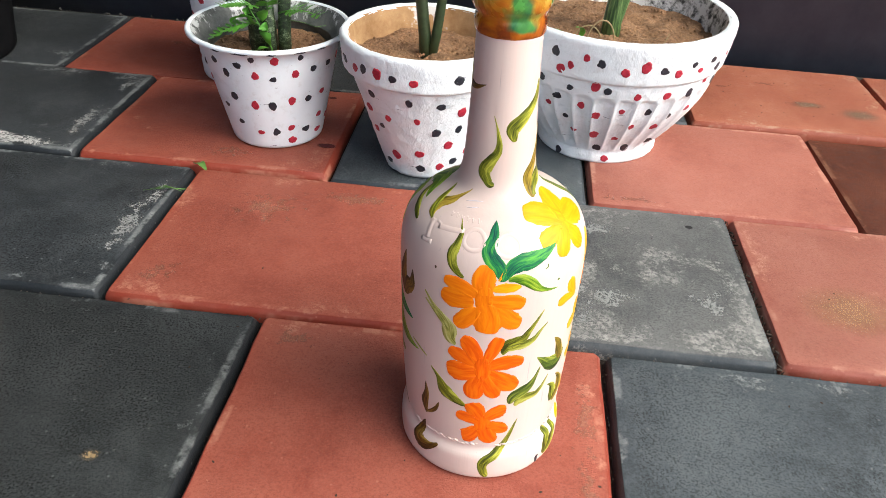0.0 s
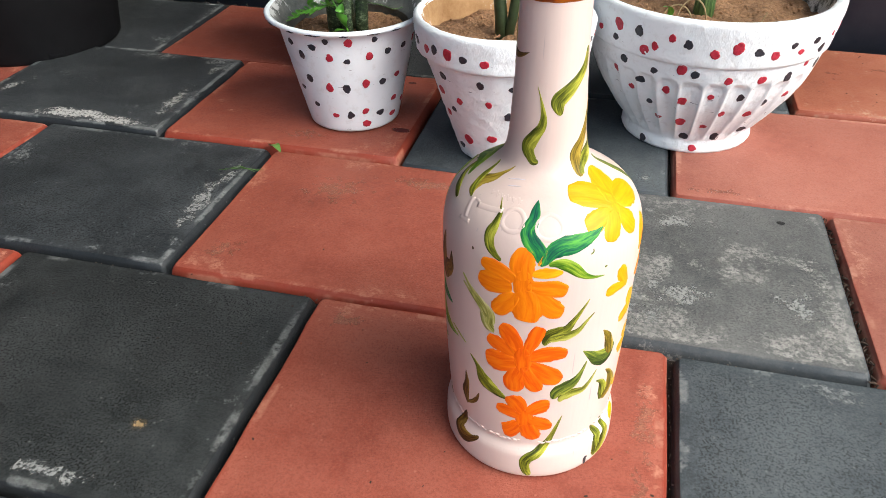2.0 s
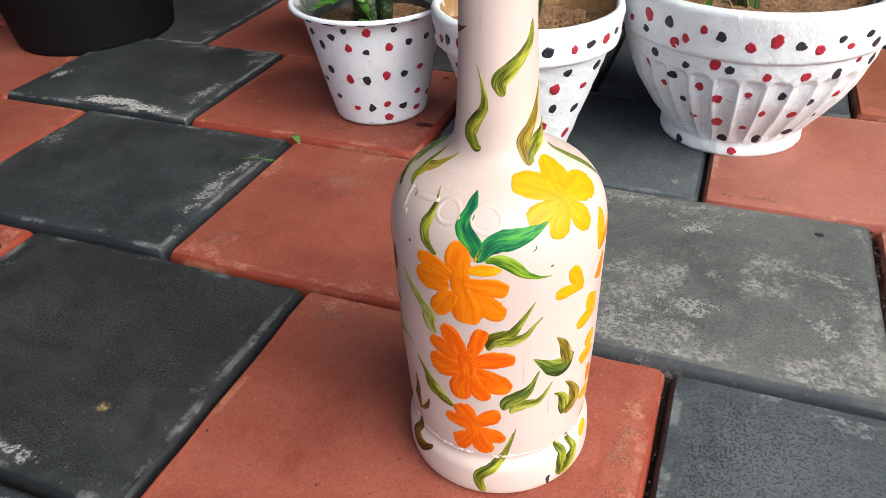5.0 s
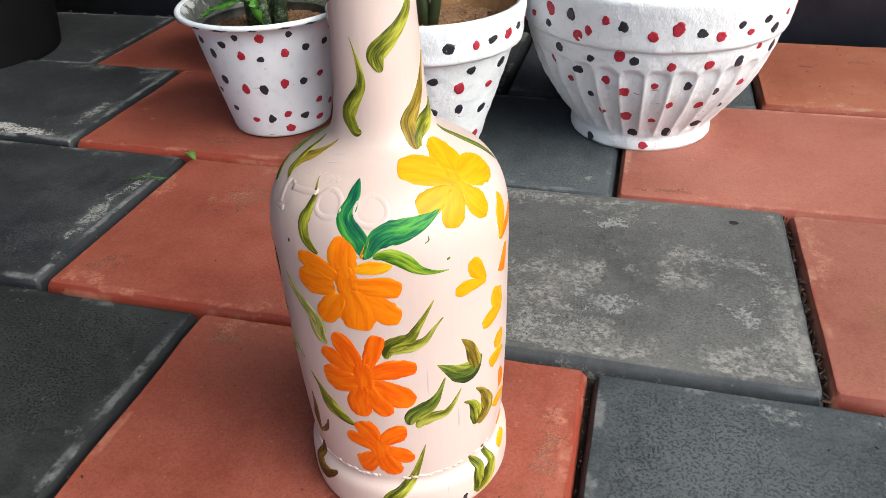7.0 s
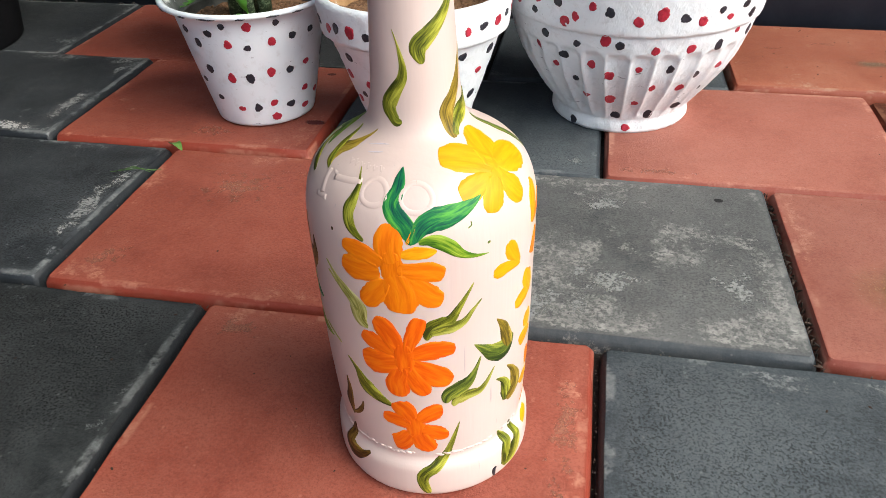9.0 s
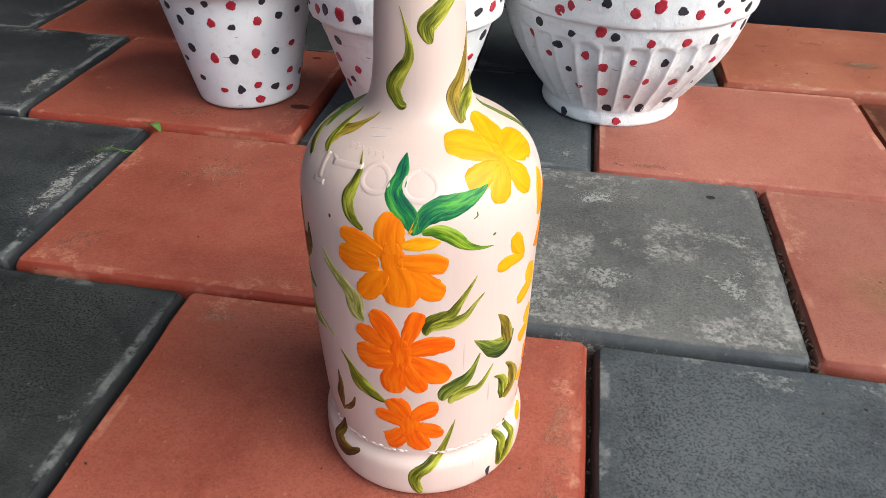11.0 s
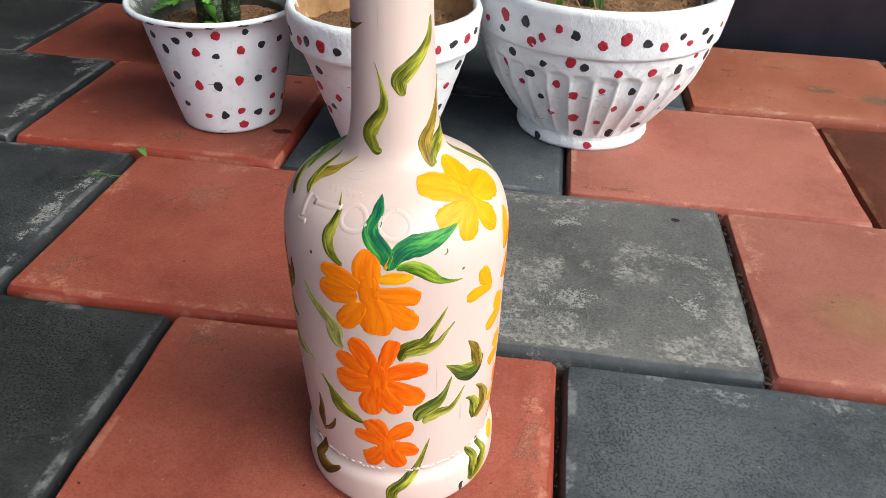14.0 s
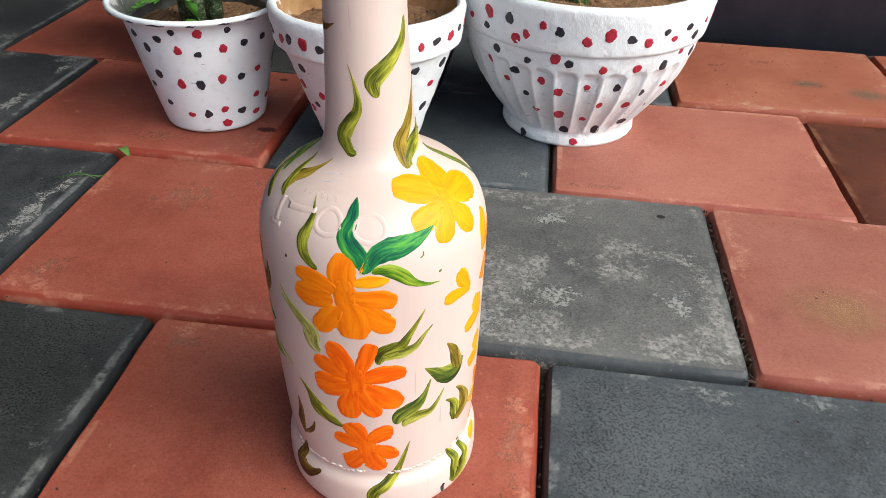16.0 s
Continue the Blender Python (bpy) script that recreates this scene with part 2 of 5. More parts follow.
WALL = wall_material()
SHADE_SLAB = simple("grey_plaster", (0.16, 0.16, 0.155), (0.26, 0.26, 0.25), 30, 0.9)
WHITE_SMOOTH = white_paint("white_paint_on_plastic", 0.35, 0.42, 0.22, 120, (0.74, 0.81, 0.855), (0.81, 0.875, 0.915))
WHITE_ROUGH = white_paint("white_paint_on_cement", 0.32, 0.6, 0.75, 210, (0.78, 0.83, 0.855), (0.83, 0.88, 0.905))
RED_DOT = simple("red_paint", (0.24, 0.008, 0.022), (0.52, 0.028, 0.055), 420, 0.42, 0.6, 0.0006)
BLACK_DOT = simple("black_paint", (0.008, 0.009, 0.014), (0.030, 0.032, 0.045), 300, 0.42, 0.6, 0.0006)


def inside_wall():
    """Bare clay inside of a pot with smears of white paint."""
    m = Mat("clay_inside", 0.85)
    n = m.noise(55, 5, 0.65)
    col = m.ramp(n, [(0.3, (0.27, 0.135, 0.05)), (0.7, (0.50, 0.31, 0.15))])
    m.color(m.mix(m.ramp(m.noise(28, 5, 0.7), [(0.55, 0.0), (0.6, 0.85)]), col, (0.72, 0.72, 0.70)))
    m.bump(n, 0.6, 0.0015)
    return m.m


def grey_inside():
    """Old cement inside of a pot, blotched grey and white."""
    m = Mat("cement_inside", 0.85)
    n = m.noise(130, 6, 0.7)
    m.color(m.ramp(n, [(0.38, (0.06, 0.06, 0.057)), (0.46, (0.36, 0.36, 0.35)), (0.54, (0.74, 0.74, 0.73))]))
    m.bump(n, 0.7, 0.0015)
    return m.m


CLAY_IN, CEMENT_IN = inside_wall(), grey_inside()


def bottle_paint():
    """Pale pink enamel brushed upright over glass, satin, with faint bluish thin places."""
    m = Mat("pale_pink_enamel", 0.40, coat=0.10, spec=0.4)
    m.b.inputs["Coat Roughness"].default_value = 0.22
    streak = m.noise(130, 4, 0.6, m.vec(scale=(1, 1, 0.05)))
    big = m.noise(20, 3, 0.5, m.vec(scale=(1, 1, 0.5)))
    col = m.ramp(big, [(0.3, (0.61, 0.485, 0.435)), (0.65, (0.675, 0.555, 0.505))])
    thin = m.ramp(m.noise(34, 4, 0.6, m.vec(scale=(1, 1, 0.35))), [(0.62, 0.0), (0.74, 0.45)])
    col = m.mix(thin, col, (0.66, 0.585, 0.61))
    scratch = m.ramp(m.noise(520, 2, 0.5, m.vec(scale=(1, 1, 0.035))), [(0.735, 0.0), (0.76, 0.55)])
    m.color(m.mix(scratch, col, (0.40, 0.33, 0.34)))
    m.rough(m.ramp(streak, [(0.3, 0.30), (0.7, 0.46)]))
    m.bump(m.math("ADD", streak, m.math("MULTIPLY", m.noise(60, 4), 0.5)), 0.28, 0.0007)
    return m.m


def brushed(name, dark, mid, light, split=0.0, streak=0.42):
    """Thick brush paint: bristle streaks along the stroke (u), tones across it (v)."""
    m = Mat(name, 0.45, spec=0.24)
    off = m.math("MULTIPLY", m.random(), 29.0)
    st = m.noise(9, 4, 0.6, m.vec("UV", (0.20, 0.55, 1), off))
    blot = m.noise(2.2, 3, 0.5, m.vec("UV", (0.5, 0.5, 1), off))
    t = m.math("ADD", m.math("MULTIPLY", st, streak), m.math("MULTIPLY", blot, 1.05 - streak))
    if split:
        u = m.t.nodes.new("ShaderNodeSeparateXYZ")
        m.link(m.co.outputs["UV"], u.inputs[0])
        t = m.math("ADD", t, m.math("MULTIPLY", u.outputs[1], split))
    m.color(m.ramp(t, [(0.40, dark), (0.53, mid), (0.67, light)]))
    m.bump(m.math("ADD", m.math("MULTIPLY", st, streak), blot), 0.20, 0.0008)
    return m.m


PINK = bottle_paint()
PAINT = {
    "olive": brushed("olive_paint", (0.030, 0.040, 0.004), (0.170, 0.190, 0.014), (0.46, 0.46, 0.060), 0.055),
    "ochre": brushed("ochre_paint", (0.085, 0.060, 0.006), (0.26, 0.18, 0.018), (0.46, 0.34, 0.06), 0.055),
    "moss": brushed("moss_paint", (0.024, 0.045, 0.008), (0.105, 0.150, 0.018), (0.30, 0.33, 0.045), 0.055),
    "brown": brushed("brown_paint", (0.035, 0.017, 0.004), (0.115, 0.060, 0.010), (0.27, 0.17, 0.030), 0.055),
    "pale_olive": brushed("pale_olive_paint", (0.085, 0.095, 0.010), (0.26, 0.28, 0.035), (0.48, 0.48, 0.10), 0.055),
    "black": brushed("black_daub_paint", (0.01, 0.01, 0.012), (0.02, 0.02, 0.024), (0.04, 0.04, 0.045)),
    "light_amber": brushed("light_amber_paint", (0.80, 0.27, 0.002), (0.86, 0.36, 0.004), (0.90, 0.44, 0.010), 0.0, 0.10),
    "pale": brushed("pale_green_paint", (0.15, 0.16, 0.022), (0.36, 0.36, 0.09), (0.58, 0.54, 0.26)),
    "green": brushed("green_paint", (0.002, 0.045, 0.045), (0.008, 0.165, 0.048), (0.090, 0.38, 0.045), -0.035),
    "fresh": brushed("fresh_green_paint", (0.030, 0.105, 0.006), (0.120, 0.250, 0.012), (0.33, 0.44, 0.045), -0.035),
    "yellow": brushed("yellow_paint", (0.67, 0.295, 0.001), (0.70, 0.335, 0.002), (0.73, 0.375, 0.003), 0.0, 0.10),
    "amber": brushed("amber_paint", (0.80, 0.165, 0.001), (0.86, 0.205, 0.002), (0.89, 0.245, 0.003), 0.0, 0.08),
    "orange": brushed("orange_paint", (0.78, 0.098, 0.001), (0.85, 0.135, 0.002), (0.89, 0.185, 0.004), 0.0, 0.10),
    "smear": brushed("thin_blue_grey_paint", (0.52, 0.48, 0.53), (0.60, 0.55, 0.58), (0.68, 0.60, 0.60)),
    "red_orange": brushed("red_orange_paint", (0.56, 0.062, 0.008), (0.68, 0.085, 0.010), (0.76, 0.13, 0.015)),
}


def gold_material():
    """Glossy enamel dragged round the neck: orange-brown below, gold with green daubs on the upper band."""
    m = Mat("gold_orange_enamel", 0.2, metal=0.25, coat=0.6)
    n = m.noise(90, 4, 0.6, m.vec(scale=(1, 1, 0.8)), 0.5)
    low = m.ramp(n, [(0.36, (0.20, 0.040, 0.003)), (0.5, (0.47, 0.125, 0.005)), (0.66, (0.62, 0.30, 0.015))])
    high = m.ramp(n, [(0.34, (0.30, 0.12, 0.006)), (0.48, (0.60, 0.30, 0.015)), (0.62, (0.62, 0.55, 0.10))])
    x, y, z = m.axis()
    lift = m.math("ADD", z, m.math("MULTIPLY", m.math("SUBTRACT", m.noise(70, 3), 0.5), 0.016))
    col = m.mix(m.ramp(m.math("MULTIPLY", lift, 4.0), [(0.845, 0.0), (0.870, 1.0)]), low, high)
    daub = m.ramp(m.noise(58, 2, 0.5), [(0.55, 0.0), (0.60, 0.95)])
    col = m.mix(daub, col, m.ramp(n, [(0.4, (0.006, 0.13, 0.055)), (0.6, (0.05, 0.34, 0.06))]))
    m.color(col)
    m.rough(m.ramp(n, [(0.3, 0.14), (0.7, 0.34)]))
    m.bump(m.noise(90, 3, 0.5, None, 0.4), 0.5, 0.0012)
    return m.m


GOLD = gold_material()


# ---- mesh helpers ----
def part(name, bm, material, parent=None, label="", smooth=True):
    me = bpy.data.meshes.new(name)
    bmesh.ops.recalc_face_normals(bm, faces=bm.faces)
    bm.to_mesh(me)
    bm.free()
    me.materials.append(material)
    if smooth:
        me.shade_smooth()
    ob = new(name, me)
    if parent is not None:
        ob.parent = parent
    if label:
        tagged(ob, label)
    return ob


def thing(name, label, category, m=None, group="", kind=""):
    ob = new(name)
    ob.empty_display_size = 0.02
    if m is not None:
        ob.matrix_basis = m
    return tagged(ob, label, category, group, kind)


def lathe(profile, seg=96, wobble=None):
    """A closed turn of the (radius, height) profile round z. wobble(angle, r, z) adds to the radius."""
    bm = bmesh.new()
    rings = []
    for r, z in profile:
        if r < 1e-5:
            rings.append([bm.verts.new((0, 0, z))])
            continue
        ring = []
        for i in range(seg):
            a = 2 * math.pi * i / seg
            q = r + (wobble(a, r, z) if wobble else 0)
            ring.append(bm.verts.new((q * math.sin(a), -q * math.cos(a), z)))
        rings.append(ring)
    for p, q in zip(rings, rings[1:]):
        for i in range(seg):
            j = (i + 1) % seg
            if len(p) == 1 and len(q) == 1:
                continue
            if len(p) == 1:
                bm.faces.new((p[0], q[i], q[j]))
            elif len(q) == 1:
                bm.faces.new((p[i], p[j], q[0]))
            else:
                bm.faces.new((p[i], p[j], q[j], q[i]))
    return bm


def smooth_profile(points, step=0.0015):
    """Catmull-Rom through (radius, height) points, in even steps."""
    out = []
    pts = [points[0]] + list(points) + [points[-1]]
    for k in range(1, len(pts) - 2):
        a, b, c, d = (Vector(p) for p in pts[k - 1:k + 3])
        n = max(1, int((c - b).length / step))
        for i in range(n):
            t = i / n
            out.append(tuple(0.5 * ((2 * b) + (c - a) * t + (2 * a - 5 * b + 4 * c - d) * t * t + (3 * b - a - 3 * c + d) * t ** 3)))
    out.append(tuple(points[-1]))
    return out


def tube(points, radii, seg=14, rough=0.0):
    """A round limb along points."""
    bm = bmesh.new()
    rings = []
    for k, p in enumerate(points):
        p = Vector(p)
        d = (Vector(points[min(k + 1, len(points) - 1)]) - Vector(points[max(k - 1, 0)])).normalized()
        u = d.cross(Vector((0.13, 1, 0.07))).normalized()
        v = d.cross(u)
        ring = []
        for i in range(seg):
            a = 2 * math.pi * i / seg
            r = radii[k] * (1 + rough * noise.noise(Vector((math.cos(a) * 1.5, math.sin(a) * 1.5, k * 0.6 + radii[k] * 900))))
            ring.append(bm.verts.new(p + (u * math.cos(a) + v * math.sin(a)) * r))
        rings.append(ring)
    for p, q in zip(rings, rings[1:]):
        for i in range(seg):
            j = (i + 1) % seg
            bm.faces.new((p[i], p[j], q[j], q[i]))
    bm.faces.new(rings[0])
    bm.faces.new(rings[-1][::-1])
    return bm


def box(size, at=(0, 0, 0), bevel=0.0):
    bm = bmesh.new()
    bmesh.ops.create_cube(bm, size=1, matrix=Matrix.Translation(at) @ Matrix.Diagonal((*size, 1)))
    if bevel:
        bmesh.ops.bevel(bm, geom=bm.edges[:], offset=bevel, segments=2, affect="EDGES")
    return bm


# ---- ground and wall ----
bm = bmesh.new()
bmesh.ops.create_grid(bm, x_segments=40, y_segments=40, size=40)
for vert in bm.verts:
    vert.co.z = -0.0085
tagged(part("ground", bm, DIRT), "dark earth bed under and round the pavers", "ground", kind="structure")
tagged(part("wall_north", box((3.5, 0.12, 2.4), (0.35, 0.568, 1.17), 0.004), WALL), "dark navy painted wall behind the flower pots", "wall", kind="structure")

# unseen wall at a guessed place, added to keep light off the left
tagged(part("wall_west", box((0.12, 3.0, 2.4), (-1.16, -0.99, 1.17), 0.004), WALL), "unseen dark side wall added to darken the left", "wall", kind="structure")

# unseen slab overhead, added to block the sky and shape the light
tagged(part("ceiling", box((3.2, 1.9, 0.1), (-0.4, -0.33, 2.25), 0.004), SHADE_SLAB), "unseen grey slab added overhead to block sky light", "ceiling", kind="structure")

# gravel along the foot of the wall
bm = bmesh.new()
for i in range(330):
    x = random.uniform(-0.75, 0.12)
    r = random.uniform(0.0008, 0.0022)
    mt = Matrix.Translation((x, random.uniform(0.488, 0.505), random.uniform(-0.0075, -0.0055))) @ Euler((random.random() * 3, random.random() * 3, 0)).to_matrix().to_4x4() @ Matrix.Diagonal((r * 1.3, r, r * 0.7, 1))
    bmesh.ops.create_icosphere(bm, subdivisions=1, radius=1, matrix=mt)
tagged(part("gravel", bm, GRAVEL, smooth=False), "grey gravel strip along the foot of the wall", "gravel", kind="stuff")

# ---- bottle ----
BX, BY = 0.1346, -0.0564
BOTTLE = smooth_profile([
    (0.0368, 0.0), (0.0384, 0.0010), (0.0390, 0.0036), (0.0390, 0.0105), (0.0385, 0.0148), (0.0364, 0.0184), (0.0367, 0.0225), (0.0376, 0.0330), (0.0388, 0.0567),
    (0.0394, 0.0850), (0.0398, 0.1068), (0.0391, 0.1172), (0.0364, 0.1252), (0.0314, 0.1312), (0.0244, 0.1358), (0.0183, 0.1396),
    (0.0157, 0.1440), (0.0144, 0.1515), (0.0136, 0.1640), (0.0128, 0.1800), (0.0124, 0.2015)], 0.0012)
ARC = [0.0]
for (r0, z0), (r1, z1) in zip(BOTTLE, BOTTLE[1:]):
    ARC.append(ARC[-1] + math.hypot(r1 - r0, z1 - z0))
BR, BZ = [p[0] for p in BOTTLE], [p[1] for p in BOTTLE]


def on_bottle(a, s, lift):
    """A point on the bottle at angle a (radians, 0 faces -y) and arc length s up its side, lifted off the skin."""
    r, z = float(np.interp(s, ARC, BR)), float(np.interp(s, ARC, BZ))
    e = 0.0008
    dr, dz = float(np.interp(s + e, ARC, BR) - np.interp(s - e, ARC, BR)), float(np.interp(s + e, ARC, BZ) - np.interp(s - e, ARC, BZ))
    k = math.hypot(dr, dz) or 1.0
    r, z = r + lift * dz / k, z - lift * dr / k
    return Vector((r * math.sin(a), -r * math.cos(a), z))


bottle = thing("painted_bottle", "pale pink painted glass bottle with orange flowers on red paver", "bottle", pose(BX, BY, 0.0004, -2.0, -1.0, 0))
glass = part("body", lathe([(0.0, 0.004), (0.030, 0.004), (0.034, 0.0005)] + BOTTLE, 160, lambda a, r, z: 0.00003 * noise.noise(Vector((math.sin(a) * 2, math.cos(a) * 2, z * 40)))), PINK, bottle, "pale pink brushed enamel")
part("neck_wrap", lathe(smooth_profile([(0.0120, 0.2005), (0.0131, 0.2015), (0.0133, 0.2055), (0.0129, 0.2080), (0.0139, 0.2100), (0.0146, 0.2125), (0.0146, 0.2240), (0.0140, 0.2265), (0.0110, 0.2272)], 0.001) + [(0.0, 0.2272)], 72,
     lambda a, r, z: 0.0003 * noise.noise(Vector((math.sin(a) * 3, math.cos(a) * 3, z * 220)))), GOLD, bottle, "glossy gold and green painted neck")


def arc_at(z):
    return float(np.interp(z / 1000, BZ, ARC))


def smooth_spine(points, n):
    """Catmull-Rom through points, in n even steps."""
    pts = [points[0]] + list(points) + [points[-1]]
    out = []
    for i in range(n + 1):
        x = i / n * (len(points) - 1)
        k = min(int(x), len(points) - 2)
        t = x - k
        a, b, c, d = (Vector(p) for p in pts[k:k + 4])
        out.append(tuple(0.5 * ((2 * b) + (c - a) * t + (2 * a - 5 * b + 4 * c - d) * t * t + (3 * b - a - 3 * c + d) * t ** 3)))
    return out


LIFT = [0.00030]


def brush(name, colour, parent, *spine):
    """One brush stroke on the bottle: (angle in degrees, height and width in millimetres) along its middle. Paint piles up at the rim of the stroke."""
    LIFT[0] = lift = 0.00010 + (LIFT[0] * 1e5 * 7 % 11) * 1e-5
    n, k = 7 * (len(spine) - 1), 8
    grow = {"petal": 1.24, "painted_leaf": 1.22}.get(name, 1.12) / 1000
    dense = smooth_spine([(radians(a), arc_at(z - 1.36 * math.cos(radians(a)) - 0.68 * math.sin(radians(a))), w * grow) for a, z, w in spine], n)
    bm = bmesh.new()
    uv = bm.loops.layers.uv.new()
    rows, coords = [], {}
    wob = random.uniform(0, 50)
    total = 0.0
    for i, (a, s, w) in enumerate(dense):
        r = float(np.interp(s, ARC, BR))
        (a0, s0, _), (a1, s1, _) = dense[max(i - 1, 0)], dense[min(i + 1, n)]
        ta, ts = (a1 - a0) * r, s1 - s0
        l = math.hypot(ta, ts) or 1e-6
        t = i / n
        end = min(1.0, min(t, 1 - t) / 0.09)
        w = max(w, 0.00012) * 0.5 * (0.30 + 0.70 * math.sqrt(1 - (1 - end) ** 2)) * (1 + 0.07 * noise.noise(Vector((wob, t * 6, 0))))
        row = []
        for j in range(k + 1):
            u = 2 * j / k - 1
            side = w * u * (1 + 0.10 * noise.noise(Vector((wob + u * 2, t * 9, 3))))
            h = lift * (0.75 + 0.45 * u * u) + 0.00007 * noise.noise(Vector((u * 7, t * 1.5, wob)))
            vert = bm.verts.new(on_bottle(a + side * (-ts / l) / r, s + side * ta / l, h if abs(u) < 1 else -0.0002))
            coords[vert] = (total * 100, side * 600)
            row.append(vert)
        rows.append(row)
        total += l * 0.5
    for p, q in zip(rows, rows[1:]):
        for j in range(k):
            f = bm.faces.new((p[j], p[j + 1], q[j + 1], q[j]))
            for loop in f.loops:
                loop[uv].uv = coords[loop.vert]
    return part(name, bm, PAINT[colour], parent)


def flower(a, z, colour):
    """The heart of a painted flower; its petals hang under it."""
    ob = brush("painted_flower", colour, bottle, (a, z - 6, 4), (a, z - 2.5, 7.5), (a, z + 2.5, 7.5), (a, z + 6, 4))
    return tagged(ob, colour.replace("_", " ") + " brush-painted flower")


brush("painted_leaf", "olive", bottle, (-13.6, 173.5, 0.2), (-6.9, 169.1, 0.7), (-1.5, 163.4, 2.1), (-3.1, 159.2, 3.1), (-12, 155.5, 4.2), (-21.4, 150.8, 5.5), (-16.2, 147.6, 3.5), (-10.3, 146, 3.1), (-4, 146.1, 1.4))
brush("painted_leaf", "olive", bottle, (73.6, 185.9, 0.7), (68.5, 179.9, 2.8), (52.2, 175.7, 3.9), (34.8, 172.3, 4.8), (20.6, 169.1, 5.3), (20, 166.7, 4), (24.3, 163.8, 1.7))
brush("painted_leaf", "ochre", bottle, (96, 165.5, 0.5), (85.4, 160.3, 1.9), (75.2, 155, 3.8), (64.4, 151.5, 4.4), (52.2, 148.1, 5.6), (51.5, 144.6, 4.9), (50.9, 140.3, 2.8))
brush("painted_leaf", "olive", bottle, (104, 150.2, 0.4), (91.5, 146.9, 4.4), (71.3, 145.4, 5.5), (58.8, 142.8, 2.7), (53.9, 140.7, 2))
brush("painted_leaf", "olive", bottle, (-65, 140.2, 0.4), (-62.5, 137.6, 1.5), (-60, 135.2, 2.9), (-56, 133, 3.0), (-49.8, 130.8, 0.9))
brush("painted_leaf", "ochre", bottle, (-33.6, 142.3, 0.2), (-42.9, 139.2, 1.4), (-48.4, 137.1, 3.7), (-55.3, 135, 4.8), (-55.1, 132.7, 4.1), (-50.7, 131.1, 1.3))
brush("painted_leaf", "olive", bottle, (-26.1, 134.8, 0.2), (-22.8, 132.6, 0.8), (-21.4, 131.1, 1.9), (-22, 128, 3.1), (-23.5, 124.7, 4.3), (-22.3, 120.9, 3.8), (-18.2, 117.9, 2.4), (-14.3, 116.4, 1.6))
f = flower(61.3, 131.9, "yellow")
brush("petal", "yellow", f, (60.5, 132.3, 6.4), (66.7, 135.9, 10.4), (70.7, 138.7, 8.1), (74.6, 141, 3.3))
brush("petal", "yellow", f, (61.4, 133, 6.9), (51.7, 135.6, 9.9), (38.8, 137.2, 9.8), (27.7, 137.8, 5.6))
brush("petal", "yellow", f, (55.4, 131.7, 3.4), (44.6, 130.7, 7), (37.3, 129.8, 7.3), (33.1, 129.5, 3.9))
brush("petal", "yellow", f, (57, 130.8, 4.3), (51.5, 126.8, 7.2), (49.1, 124.3, 7), (48.1, 122.1, 3.5))
brush("petal", "yellow", f, (61.9, 130, 4.4), (65, 126.5, 8.2), (67.6, 123.8, 7.8), (70.9, 121.9, 3.9))
brush("petal", "yellow", f, (64.3, 132.4, 5.4), (75.8, 132.3, 10.5), (85, 131.8, 10.3), (92, 131.3, 5.7))
brush("painted_dab", "yellow", bottle, (82.7, 123.8, 0.8), (83.1, 120.7, 5), (81.3, 116.6, 6.8), (79.8, 112.1, 3.9), (77.9, 109.1, 1.4))
brush("painted_dab", "amber", bottle, (97.5, 115.2, 1.5), (92, 112.5, 4.4), (84.8, 110.6, 3.9), (78.6, 108.9, 1.4))
brush("painted_dab", "yellow", bottle, (65.3, 99.5, 1.7), (59.8, 104.5, 6), (57.4, 107.5, 5.6), (55.9, 109.6, 2.8))
brush("painted_dab", "yellow", bottle, (65.3, 98.7, 1.6), (56.2, 100.2, 4.6), (50.3, 100.3, 5.4), (46.6, 100.5, 2.8))
brush("painted_dab", "yellow", bottle, (80.6, 82.5, 4.9), (75.6, 88.2, 8.1), (74.8, 90.8, 6.3), (75.4, 92, 2.9))
brush("painted_dab", "yellow", bottle, (81.5, 81.8, 2.9), (73.5, 82.2, 6.6), (66.5, 81.5, 6.2), (63, 81.1, 3.2))
brush("painted_dab", "yellow", bottle, (77.1, 65.4, 4.9), (78.9, 69, 8.8), (78.7, 72.1, 3.9))
brush("painted_dab", "yellow", bottle, (84.6, 62.1, 1.9), (77.4, 62.3, 5.8), (71.3, 61.8, 6.3), (69.2, 61.3, 3.7))
brush("painted_dab", "amber", bottle, (84.8, 43.9, 4.9), (83.9, 48.8, 5.4), (81.3, 53.4, 2.4))
brush("painted_dab", "yellow", bottle, (93.4, 37.1, 1.9), (82.7, 38.9, 5.8), (77.1, 38.9, 5.4), (75.1, 38, 2.9))
brush("painted_dab", "amber", bottle, (84.5, 22.8, 3.9), (87.7, 24.4, 4.9), (94, 25.2, 1.9))
brush("painted_dab", "yellow", bottle, (91, 17.1, 1.9), (82.9, 16.3, 3.9), (78.6, 15.2, 2.8))
brush("painted_dab", "amber", bottle, (86, 105, 1.9), (83, 100.2, 4.9), (80.3, 95.9, 6.8))
f = flower(-1.5, 108.1, "amber")
brush("petal", "amber", f, (-1.3, 110.1, 5.8), (-2.7, 115.4, 8.9), (-1.9, 119.8, 8), (-0.3, 122.9, 4.1))
brush("petal", "amber", f, (-6.1, 109.6, 4.9), (-13.3, 111.8, 6.3), (-20.7, 112.9, 6.2), (-26.3, 113.4, 3.2))
